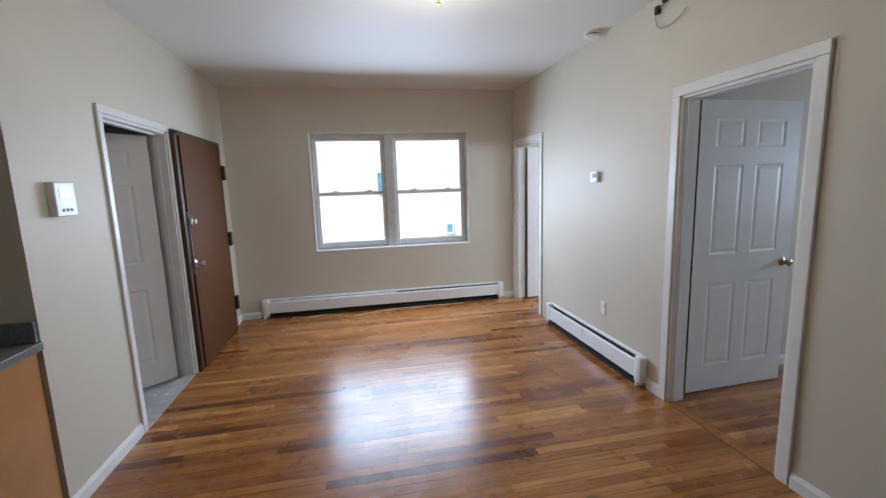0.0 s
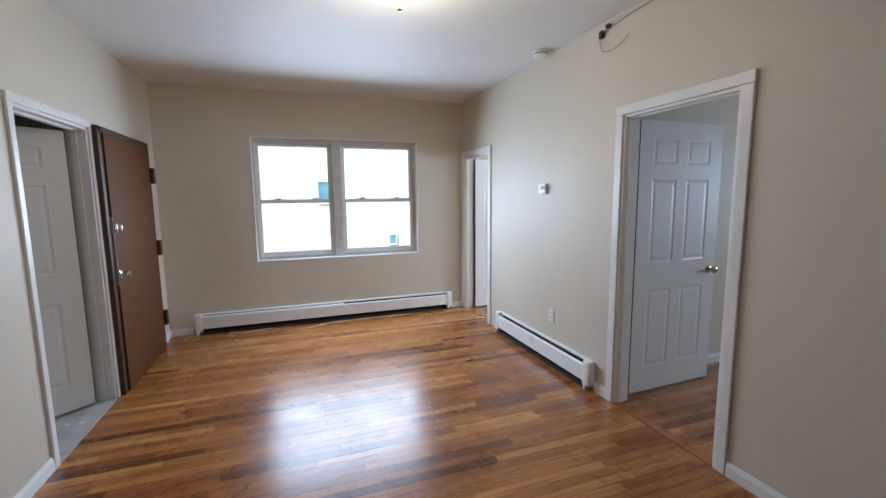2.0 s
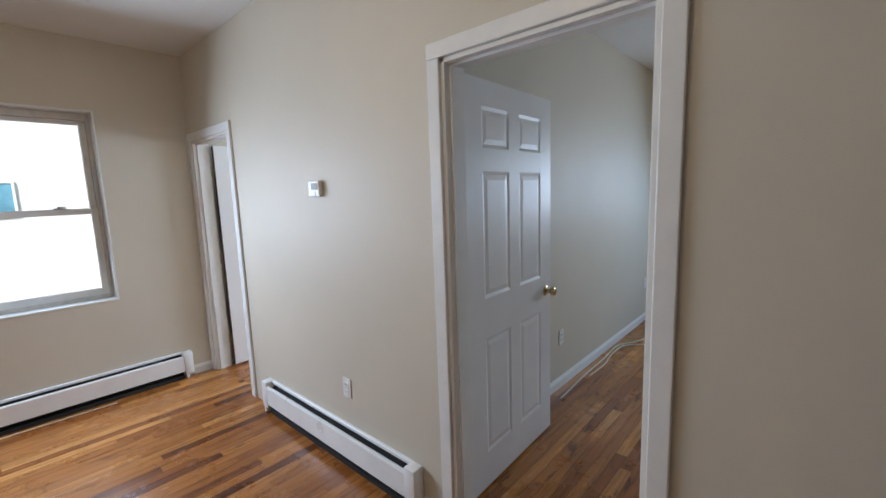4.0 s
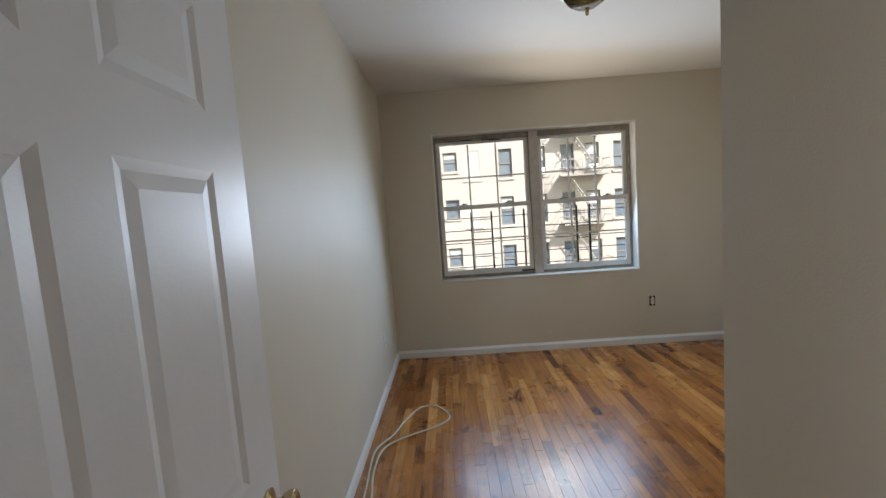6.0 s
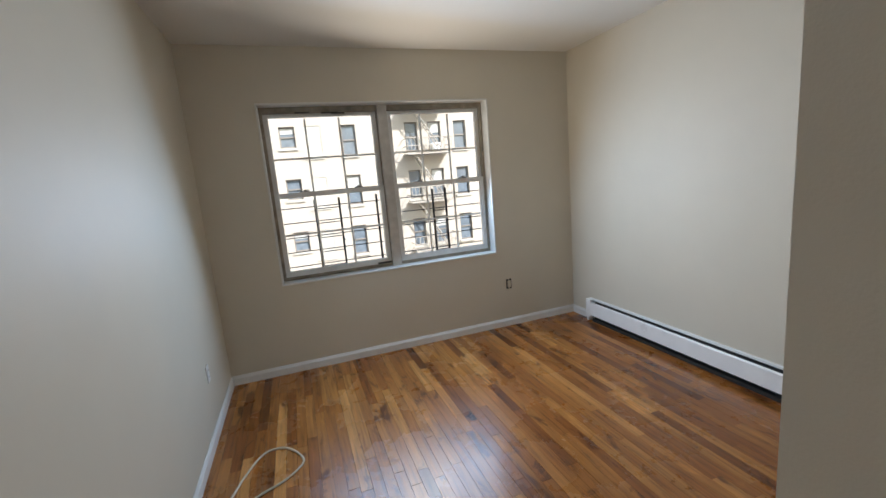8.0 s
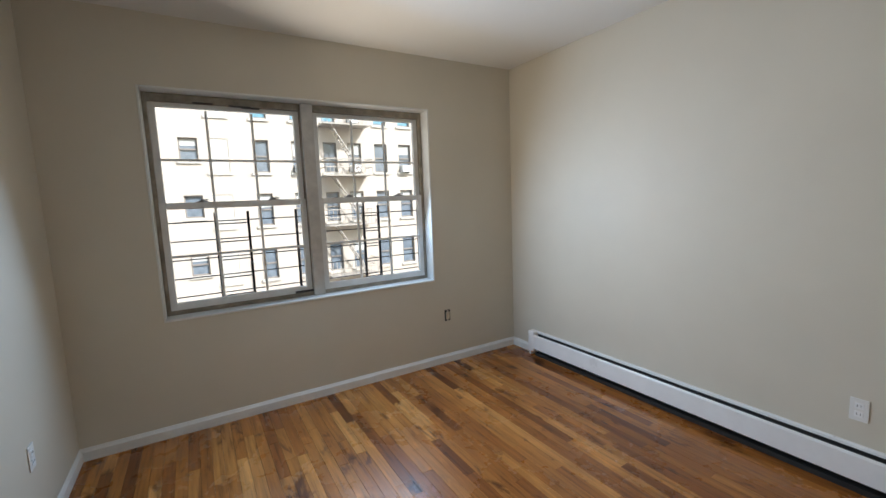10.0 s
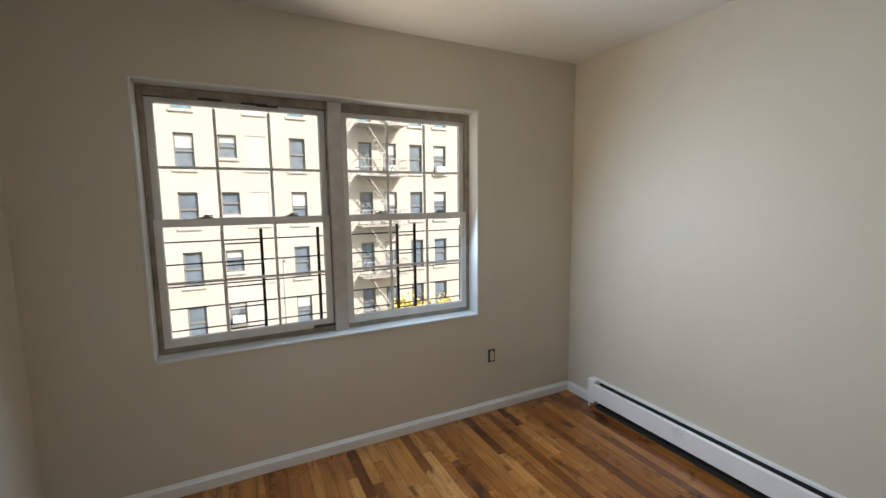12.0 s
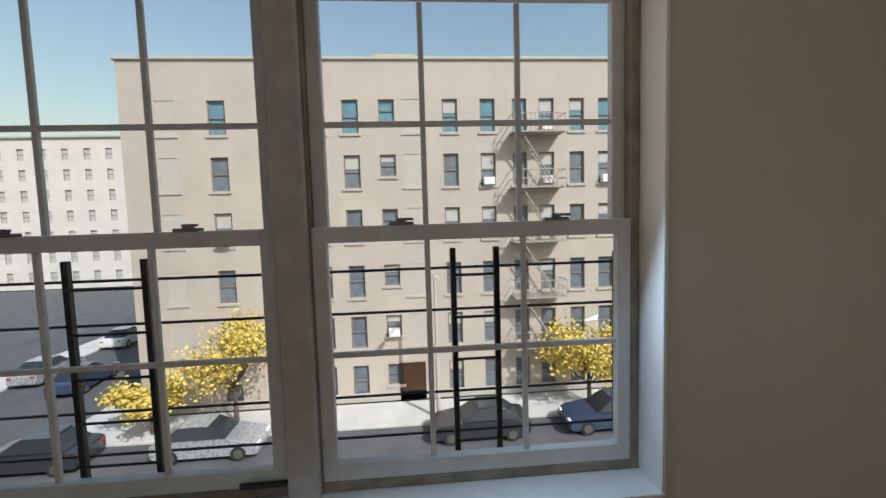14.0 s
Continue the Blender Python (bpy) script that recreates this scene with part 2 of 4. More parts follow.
# ---- the plan ----
H = 2.748          # ceiling
LW, LN = -3.53, 5.483      # living room: west wall, window wall
BX, BL, BR = 4.443, 2.822, -0.672   # bedroom: window wall, side walls
DOOR = (1.741, 2.541)     # bedroom doorway
FAR = (4.645, 5.415)       # second doorway
BATH = (3.085, 3.955)       # bathroom doorway
LWIN = (-2.595, -0.622, 0.785, 2.235)
BWIN = (0.244, 2.312, 0.790, 2.312)


def wall(name, along, c0, c1, a0, a1, openings=(), label="matt greige painted plaster wall", z0=-0.02, z1=H, mat=M_WALL):
    """A wall along 'x' or 'y', from c0 to c1 through its thickness and a0 to a1 in length, with openings (a, a, z, z)."""
    bm = bmesh.new()

    def put(p0, p1, q0, q1):
        if p1 - p0 > 1e-4 and q1 - q0 > 1e-4:
            if along == "x":
                box(bm, (p0, c0, q0), (p1, c1, q1))
            else:
                box(bm, (c0, p0, q0), (c1, p1, q1))
    at = a0
    for o0, o1, b0, b1 in sorted(openings):
        put(at, o0, z0, z1)
        put(o0, o1, z0, b0)
        put(o0, o1, b1, z1)
        at = o1
    put(at, a1, z0, z1)
    return setting(name, bm, mat, label, "wall")


wall("wall_east", "y", 0, 0.12, -1.6, LN, [(*DOOR, -0.02, 2.065), (*FAR, -0.02, 2.04)])
wall("wall_north", "x", LN, LN + 0.26, LW - 1.9, 4.72, [LWIN])
wall("wall_west", "y", LW - 0.12, LW, 2.34, LN, [(*BATH, -0.02, 2.045)])
# The second opening is unseen, added to let light into the second room.
wall("wall_bedroom_window", "y", BX, BX + 0.28, BR - 0.12, LN, [BWIN, (3.3, 4.7, 0.803, 2.298)])
wall("wall_bedroom_left", "x", BL, BL + 0.12, 0.12, BX)
wall("wall_bedroom_right", "x", BR - 0.12, BR, 0.12, BX)
wall("wall_closet_return", "x", 1.546, 1.646, 0.12, 0.945)
wall("wall_closet_front", "y", 0.849, 0.945, BR, 1.546)
wall("wall_south", "x", -1.72, -1.6, LW - 1.5, 0.12)
wall("wall_kitchen", "y", LW - 0.80, LW - 0.68, -1.6, 2.34)
wall("wall_bathroom", "x", 2.34, 2.46, LW - 1.88, LW - 0.12)
wall("wall_bathroom_back", "y", LW - 2.0, LW - 1.88, 2.34, LN)

setting("ceiling", boxes(((LW - 2, -1.72, H), (4.74, LN + 0.26, H + 0.15))), M_CEIL, "flat white painted plaster ceiling", "ceiling")
setting("subfloor", boxes(((LW - 2, -1.72, -0.2), (4.74, LN + 0.26, -0.021))), M_SUB, "dark boards under the wooden floor", "floor")


# ---- trim ----
def baseboard(a, b, face, h=0.082, t=0.014):
    """A run of skirting from a to b whose back lies on a wall; face: the way it looks."""
    a, b, f = Vector((*a, 0)), Vector((*b, 0)), Vector((*face, 0))
    bm = bmesh.new()
    prof = [(0.001, 0.0), (t, 0.0), (t, h * 0.72), (t * 0.75, h * 0.8), (t * 0.45, h * 0.93), (t * 0.35, h), (0.001, h)]
    ends = [[bm.verts.new(p + f * d + Vector((0, 0, z))) for d, z in prof] for p in (a, b)]
    for k in range(len(prof)):
        j = (k + 1) % len(prof)
        bm.faces.new((ends[0][k], ends[0][j], ends[1][j], ends[1][k]))
    bm.faces.new(ends[0])
    bm.faces.new(ends[1][::-1])
    return setting("baseboard", bm, M_TRIM, "white painted wooden baseboard", "baseboard")


baseboard((0, 2.602), (0, 2.74), (-1, 0))
baseboard((0, -1.6), (0, 1.67), (-1, 0))
baseboard((LW, 2.34), (LW, 3.034), (1, 0))
baseboard((LW, 5.20), (LW, LN), (1, 0))
baseboard((LW + 0.015, LN), (-3.3, LN), (0, -1))
baseboard((-0.17, LN), (0, LN), (0, -1))
baseboard((BX, BR), (BX, BL), (-1, 0))
baseboard((0.12, BL), (BX - 0.014, BL), (0, -1))
baseboard((4.15, BR), (BX - 0.014, BR), (0, 1))
baseboard((0.945, BR + 0.09), (0.945, 1.646), (1, 0))
baseboard((0.14, 1.646), (0.945, 1.646), (0, 1))


def casing(a0, a1, top, x0, x1, w=0.065):
    """Doorway in a wall along y between x0 (room side) and x1: jamb lining and face casings on both sides."""
    t = thing("door_frame", "white painted wooden door casing and jamb", "door frame", kind="structure")
    for y0, y1 in ((a0 - 0.002, a0 + 0.016), (a1 - 0.016, a1 + 0.002)):
        part("jamb", boxes(((min(x0, x1) - 0.002, y0, 0), (max(x0, x1) + 0.002, y1, top)), bevel=0.002), M_TRIM, t)
    part("head", boxes(((min(x0, x1) - 0.002, a0 - 0.002, top - 0.016), (max(x0, x1) + 0.002, a1 + 0.002, top + 0.002)), bevel=0.002), M_TRIM, t)
    mid = (x0 + x1) / 2 - 0.01
    part("stop", boxes(((mid - 0.02, a0 + 0.016, 0), (mid + 0.015, a0 + 0.027, top - 0.016)), ((mid - 0.02, a1 - 0.027, 0), (mid + 0.015, a1 - 0.016, top - 0.016)),
                       ((mid - 0.02, a0 + 0.027, top - 0.027), (mid + 0.015, a1 - 0.027, top - 0.016))), M_TRIM, t)
    for xf, s in ((x0, 1 if x0 > x1 else -1), (x1, -1 if x0 > x1 else 1)):
        for y0, y1 in ((a0 - w, a0 - 0.002), (a1 + 0.002, a1 + w)):
            xs = sorted((xf, xf + s * 0.017))
            part("casing", boxes(((xs[0], y0, 0), (xs[1], y1, top + 0.002)), bevel=0.004), M_TRIM, t)
        xs = sorted((xf, xf + s * 0.018))
        part("casing", boxes(((xs[0], a0 - w - 0.001, top + 0.003), (xs[1], a1 + w + 0.001, top + w)), bevel=0.004), M_TRIM, t)
    return t


casing(*DOOR, 2.065, 0.0, 0.12)
casing(*FAR, 2.04, 0.0, 0.12)
casing(*BATH, 2.045, LW, LW - 0.12, 0.05)


# ---- six-panel doors ----
def six_panel_leaf(w, h=2.0, t=0.035):
    """Leaf along +x from the hinge, its middle on y = 0, with moulded panels on both faces."""
    bm = boxes(((0, -t / 2 + 0.006, 0), (w, t / 2 - 0.006, h)))
    st, mid = 0.13, 0.1
    pw = (w - 2 * st - mid) / 2
    cols = [(st, st + pw), (st + pw + mid, w - st)]
    rows = [(0.19, 0.80), (1.005, 1.625), (1.735, h - 0.12)]
    for s in (-1, 1):
        y0, y1 = sorted((s * (t / 2 - 0.006), s * t / 2))
        for x0, x1 in ((0, st), (cols[0][1], cols[1][0]), (w - st, w)):
            box(bm, (x0, y0, 0), (x1, y1, h))
        zs = [(0, rows[0][0]), (rows[0][1], rows[1][0]), (rows[1][1], rows[2][0]), (rows[2][1], h)]
        for x0, x1 in cols:
            for z0, z1 in zs:
                box(bm, (x0, y0, z0), (x1, y1, z1))
            for z0, z1 in rows:
                # sloped moulding down to the groove, then a raised field
                a, b, c = 0.0, 0.017, 0.042
                yo, yi, yf = s * t / 2, s * (t / 2 - 0.0045), s * (t / 2 - 0.001)
                loops = []
                for d, y in ((a, yo), (b, yi), (c, yf)):
                    loops.append([bm.verts.new(p) for p in ((x0 + d, y, z0 + d), (x1 - d, y, z0 + d), (x1 - d, y, z1 - d), (x0 + d, y, z1 - d))])
                for p, q in zip(loops, loops[1:]):
                    for k in range(4):
                        bm.faces.new((p[k], p[(k + 1) % 4], q[(k + 1) % 4], q[k]))
                bm.faces.new(loops[-1])
    return bm


def knob(parent, x, z, t, mat, both=True):
    for s in ((-1, 1) if both else (-1,)):
        bm = bmesh.new()
        m = Matrix.Translation((x, s * t / 2, z)) @ Matrix.Rotation(radians(90) * s, 4, "X").inverted()
        lathe(bm, [(0.0, 0), (0.032, 0), (0.032, 0.004), (0.024, 0.009), (0.012, 0.012), (0.011, 0.03), (0.022, 0.036), (0.027, 0.047), (0.026, 0.058), (0.018, 0.064), (0, 0.065)], m)
        part("knob", bm, mat, parent, "round polished brass knob" if mat is M_BRASS else "round chrome knob", smooth=True)


def hinges(parent, zs, y, mat):
    for z in zs:
        bm = bmesh.new()
        rod(bm, (0.0, y, z - 0.045), (0.0, y, z + 0.045), 0.007)
        box(bm, (-0.03, y - 0.002, z - 0.044), (0.0, y + 0.001, z + 0.044))
        part("hinge", bm, mat, parent)


def panel_door(label, m, w, knob_mat, y_hinge, h=2.0):
    d = thing("door_leaf", label, "door", m)
    leaf = part("leaf", six_panel_leaf(w, h), M_DOOR, d)
    knob(d, w - 0.065, 0.915, 0.035, knob_mat)
    # Dark strip paints the hinge gap's shade onto the leaf's edge.
    part("hinge_gap_shade", boxes(((-0.003, -0.0165, 0.002), (-0.0004, 0.0165, h - 0.002))), M_BROWN2, d, "dark brown strip painting in shade at the hinge gap")
    hinges(d, (0.25, 1.0, 1.78), y_hinge, M_STEEL)
    return d


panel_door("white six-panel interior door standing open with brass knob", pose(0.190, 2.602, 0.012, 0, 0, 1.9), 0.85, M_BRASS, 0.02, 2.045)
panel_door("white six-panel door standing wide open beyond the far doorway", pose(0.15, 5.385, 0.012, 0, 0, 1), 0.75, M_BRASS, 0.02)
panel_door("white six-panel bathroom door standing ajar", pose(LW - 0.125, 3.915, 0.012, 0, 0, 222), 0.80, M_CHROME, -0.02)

# brown entrance door, shut
ed = thing("entrance_door", "dark brown painted steel entrance door, shut", "door", pose(LW, 0.03, 0))
for y0, y1 in ((3.962, 4.02), (5.055, 5.105)):
    part("frame_post", boxes(((0.001, y0, 0), (0.05, y1, 2.075)), bevel=0.004), M_BROWN2, ed)
part("frame_head", boxes(((0.001, 3.962, 2.035), (0.05, 5.105, 2.076)), bevel=0.003), M_BROWN2, ed)
part("leaf", boxes(((0.012, 4.024, 0.012), (0.064, 5.052, 2.032)), bevel=0.003), M_BROWN, ed)
for z in (0.33, 1.05, 1.76):
    part("hinge", boxes(((0.05, 5.025, z - 0.075), (0.098, 5.085, z + 0.075)), bevel=0.004), M_BROWN2, ed, "dark brown painted hinge")
bm = bmesh.new()
lathe(bm, [(0, 0), (0.034, 0), (0.034, 0.006), (0.013, 0.012), (0.012, 0.035), (0.026, 0.042), (0.029, 0.056), (0.024, 0.068), (0, 0.07)], Matrix.Translation((0.064, 4.062, 0.950)) @ Matrix.Rotation(radians(90), 4, "Y"))
part("knob", bm, M_CHROME, ed, "round chrome knob", smooth=True)
bm = bmesh.new()
lathe(bm, [(0, 0), (0.036, 0), (0.036, 0.012), (0.028, 0.02), (0.02, 0.021), (0.02, 0.026), (0, 0.026)], Matrix.Translation((0.064, 4.058, 1.315)) @ Matrix.Rotation(radians(90), 4, "Y"))
box(bm, (0.088, 4.052, 1.293), (0.112, 4.064, 1.337), 0.003)
part("deadbolt", bm, M_CHROME, ed, "chrome deadbolt turn", smooth=True)
part("lock_edge", boxes(((0.02, 4.0205, 0.86), (0.066, 4.026, 1.40))), M_STEEL, ed)


# ---- windows ----
def sash_frame(w, h, st, rail_b, rail_t, t):
    return boxes(((0, -t / 2, 0), (st, t / 2, h)), ((w - st, -t / 2, 0), (w, t / 2, h)), ((st, -t / 2, 0), (w - st, t / 2, rail_b)),
                 ((st, -t / 2, h - rail_t), (w - st, t / 2, h)), bevel=0.003)


def double_hung(win, x0, x1, z0, z1, y, zm, bars, mat, sash_mat):
    """One double-hung unit in a window whose inside looks to -y: x0..x1, z0..z1, meeting rail at zm."""
    fw = 0.025
    part("frame", boxes(((x0, y - 0.03, z0), (x0 + fw, y + 0.06, z1)), ((x1 - fw, y - 0.03, z0), (x1, y + 0.06, z1)),
                        ((x0 + fw, y - 0.03, z0), (x1 - fw, y + 0.06, z0 + 0.03)), ((x0 + fw, y - 0.03, z1 - 0.05), (x1 - fw, y + 0.06, z1)), bevel=0.003), M_TRACK if bars else sash_mat, win)
    for name, a, b, yy in (("lower_sash", z0 + 0.03, zm + 0.025, y - 0.012), ("upper_sash", zm - 0.02, z1 - 0.05, y + 0.024)):
        w, h = x1 - x0 - 2 * fw, b - a
        s = part(name, sash_frame(w, h, 0.04, 0.05 if a < 1 else 0.035, 0.045 if a < 1 else 0.03, 0.032), mat, win)
        s.location = (x0 + fw, yy, a)
        p = part("pane", boxes(((0.036, -0.003, 0.03), (w - 0.036, 0.003, h - 0.028))), M_GLASS, s)
        p.visible_shadow = False
        if bars:
            for k in (1, 2):
                xx = 0.04 + (w - 0.08) * k / 3
                part("grille_bar", boxes(((xx - 0.008, -0.007, 0.045), (xx + 0.008, 0.007, h - 0.04)), bevel=0.002), mat, s)
            zz = h * (0.5 if a < 1 else 0.47)
            part("grille_bar", boxes(((0.04, -0.0065, zz - 0.008), (w - 0.04, 0.0065, zz + 0.008)), bevel=0.002), mat, s)
        if a < 1:
            for fx in (0.27, 0.76):
                lk = bmesh.new()
                box(lk, (w * fx - 0.035, -0.02, h), (w * fx + 0.035, 0.012, h + 0.009), 0.003)
                lathe(lk, [(0, 0), (0.014, 0), (0.014, 0.012), (0, 0.014)], Matrix.Translation((w * fx, -0.004, h + 0.007)), 12)
                box(lk, (w * fx - 0.006, -0.03, h + 0.012), (w * fx + 0.035, -0.018, h + 0.02), 0.002)
                part("sash_lock", lk, M_SHADOW, s)


def window(name, label, m, w, z0, z1, mull, depth, zm, bars, mat, sash_mat):
    """A pair of double-hung units in a plastered opening; local x runs along the wall, the room is at -y."""
    win = thing(name, label, "window", m, kind="structure")
    d = depth
    part("sill", boxes(((0.001, -0.004, z0 + 0.001), (w - 0.001, d, z0 + 0.016)), bevel=0.004), M_SILL, win, "white painted sill")
    part("reveal", boxes(((0.001, -0.003, z0 + 0.017), (0.014, d, z1 - 0.001)), bevel=0.003), M_SILL, win)
    part("reveal", boxes(((w - 0.014, -0.003, z0 + 0.017), (w - 0.001, d, z1 - 0.001)), bevel=0.003), M_SILL, win)
    part("reveal", boxes(((0.015, -0.003, z1 - 0.014), (w - 0.015, d, z1 - 0.001)), bevel=0.003), M_SILL, win)
    a, b = mull
    part("mullion", boxes(((a, d - 0.06, z0 + 0.017), (b, d + 0.08, z1 - 0.015)), bevel=0.004), sash_mat, win)
    double_hung(win, 0.015, a + 0.018, z0 + 0.017, z1 - 0.015, d, zm, bars, mat, sash_mat)
    double_hung(win, b - 0.018, w - 0.015, z0 + 0.017, z1 - 0.015, d, zm, bars, mat, sash_mat)
    if bars:
        part("weather_strip", boxes(((a - 0.14, d - 0.042, z0 + 0.05), (a + 0.004, d - 0.028, z0 + 0.066)), bevel=0.003), M_BLACK, win, "torn black weather strip")
        for x0, x1, zz in ((0.30, 0.42, 0.058), (0.52, 0.66, 0.064), (0.60, 0.72, 0.070)):
            part("tape", boxes(((x0, d - 0.034, z1 - zz - 0.012), (x1, d - 0.0305, z1 - zz))), M_BLACK, win)
    return win


window("window_living", "white double-hung window pair in a plastered opening", pose(LWIN[0], LN, 0), LWIN[1] - LWIN[0], LWIN[2], LWIN[3],
       (0.905, 1.015), 0.125, 1.488, False, M_VINYL, M_SASH)
window("window_bedroom", "double-hung window pair with grilles and worn frames greyed for backlight", pose(BX, BWIN[1], 0, 0, 0, -90), BWIN[1] - BWIN[0], BWIN[2], BWIN[3],
       (1.008, 1.095), 0.147, 1.553, True, M_VINYL, M_SASH)


# ---- baseboard heaters ----
def heater(label, m, w, closed=0.0):
    """Hydronic baseboard convector, back on the wall at y = 0, room at -y."""
    h = thing("baseboard_heater", label, "heater", m)
    bm = bmesh.new()
    prof = [(-0.001, 0.234), (-0.014, 0.234), (-0.020, 0.229), (-0.020, 0.215), (-0.016, 0.215), (-0.001, 0.228)]
    cover = [(-0.0655, 0.07), (-0.0655, 0.195), (-0.060, 0.205), (-0.052, 0.206), (-0.052, 0.202), (-0.062, 0.193), (-0.062, 0.073)]
    for name, pr, lab in (("top_panel", prof, ""), ("front_panel", cover, "")):
        bm = bmesh.new()
        e = [[bm.verts.new((x, y, z)) for y, z in pr] for x in (0.07, w - 0.07)]
        for k in range(len(pr)):
            j = (k + 1) % len(pr)
            bm.faces.new((e[0][k], e[0][j], e[1][j], e[1][k]))
        bm.faces.new(e[0])
        bm.faces.new(e[1][::-1])
        part(name, bm, M_HEAT, h)
    if closed:
        part("damper_flap", boxes(((0.071, -0.0615, 0.2045), (closed, -0.0205, 0.2085)), bevel=0.0015), M_HEAT, h, "closed damper flap")
    # Near-black back, floor strip and core paint shade into slot and underside.
    part("back_and_underside_shade", boxes(((0.07, -0.004, 0.03), (w - 0.07, -0.0015, 0.217)), ((0.075, -0.05, 0.002), (w - 0.075, -0.004, 0.03))), M_DARK, h)
    part("damper", boxes(((0.07, -0.039, 0.180), (w - 0.07, -0.0365, 0.195))), M_HEAT, h)
    part("shade_core", boxes(((0.08, -0.055, 0.06), (w - 0.08, -0.006, 0.19))), M_DARK, h)
    for x0, x1 in ((0, 0.072), (w - 0.072, w)):
        part("end_cap", boxes(((x0, -0.069, 0.04), (x1, -0.001, 0.236)), bevel=0.008), M_HEAT, h, smooth=True)
        part("foot", boxes(((x0 + 0.01, -0.064, 0), (x0 + 0.03, -0.005, 0.045)), bevel=0.003), M_HEAT, h)
    return h


heater("long white enamelled baseboard heater under the window", pose(-3.27, LN, 0), 3.09, 1.65)
heater("short white enamelled baseboard heater on the wall", pose(0, 4.33, 0, 0, 0, -90), 1.59)
heater("long white enamelled baseboard heater below a plain wall", pose(4.15, BR, 0, 0, 0, 180), 3.1)


# ---- outside ----
GZ = -8.4
setting("ground", boxes(((-900, -900, GZ - 0.5), (1500, 900, GZ - 0.16))), M_ROAD, "dull grey ground reaching to the horizon", "ground")
setting("road", boxes(((11, -120, GZ - 0.159), (23.2, 140, GZ - 0.15)), ((23.2, 18.2, GZ - 0.159), (140, 27, GZ - 0.15))), M_ROAD, "worn grey asphalt street", "road")
setting("pavement", boxes(((23.2, -120, GZ - 0.158), (25.8, 18.2, GZ)), ((25.8, 15.32, GZ - 0.158), (60, 18.2, GZ)), ((23.2, 27, GZ - 0.158), (60, 29.5, GZ)), bevel=0.03), M_PAVE, "pale concrete pavement with a kerb", "pavement")

bld = thing("apartment_building", "six-storey beige brick apartment building with fire escapes", "building", pose(26, 0, 0))
# window columns: middle, width, share of the full height; BRICKED ones are walled up
COLS = [(10.6, 0.9, 1), (7.8, 0.9, 1), (5.6, 0.9, 1), (3.85, 0.86, 1), (1.95, 0.84, 0.66), (-1.42, 0.82, 1), (-3.45, 0.82, 1), (-5.2, 0.8, 1), (-6.7, 0.84, 1), (-8.4, 0.84, 1), (-10.05, 0.86, 1)]
COLS += [(y - 23.2, w, k) for y, w, k in COLS]
BRICKED = [(13.1, 0.95), (0.62, 0.95), (-22.6, 0.95)]
TOPS = [7.92, 5.05, 2.17, -0.83, -3.62, -6.35]
YS, WH, BTOP = 15.3, 1.74, 9.93
wins, walled = [], []
bm = bmesh.new()
edge = YS
for y, w, k in sorted(COLS + [(y, w, 0) for y, w in BRICKED], reverse=True):
    box(bm, (0, y + w / 2, GZ), (0.35, edge, BTOP))
    top = BTOP
    for row, z in enumerate(TOPS[:5] if k == 0 else TOPS):
        hh = WH * (k or 1)
        box(bm, (0, y - w / 2, z), (0.35, y + w / 2, top))
        (wins if k else walled).append((y, z - hh, w, hh, row))
        top = z - hh
    box(bm, (0, y - w / 2, GZ), (0.35, y + w / 2, top))
    edge = y - w / 2
box(bm, (0, -45, GZ), (0.35, edge, BTOP))
box(bm, (0.35, YS - 0.35, GZ), (22, YS, BTOP))
box(bm, (0.35, -45, GZ), (22, -44.6, BTOP))
part("wall", bm, M_STUCCO, bld)
for y, z, w, hh, row in walled:
    o = part("walled_up_opening", boxes(((0.03, -w / 2, 0), (0.2, w / 2, hh)), ((-0.06, -w / 2 - 0.1, -0.12), (0.03, w / 2 + 0.1, -0.002))), M_STONE, bld, "bricked-up window with a stone sill")
    o.location = (0, y, z)
part("base_course", boxes(((-0.05, -45, GZ), (-0.003, YS, GZ + 0.5)), bevel=0.01), M_STONE, bld)
part("roof", boxes(((0.3, -44.9, 9.3), (22, YS - 0.3, 9.45))), M_ROAD, bld)
part("coping", boxes(((-0.12, -45.1, BTOP), (0.45, YS + 0.12, BTOP + 0.16)), ((0.45, YS - 0.4, BTOP), (22, YS + 0.12, BTOP + 0.16)), bevel=0.03), M_STONE, bld)
cache = {}
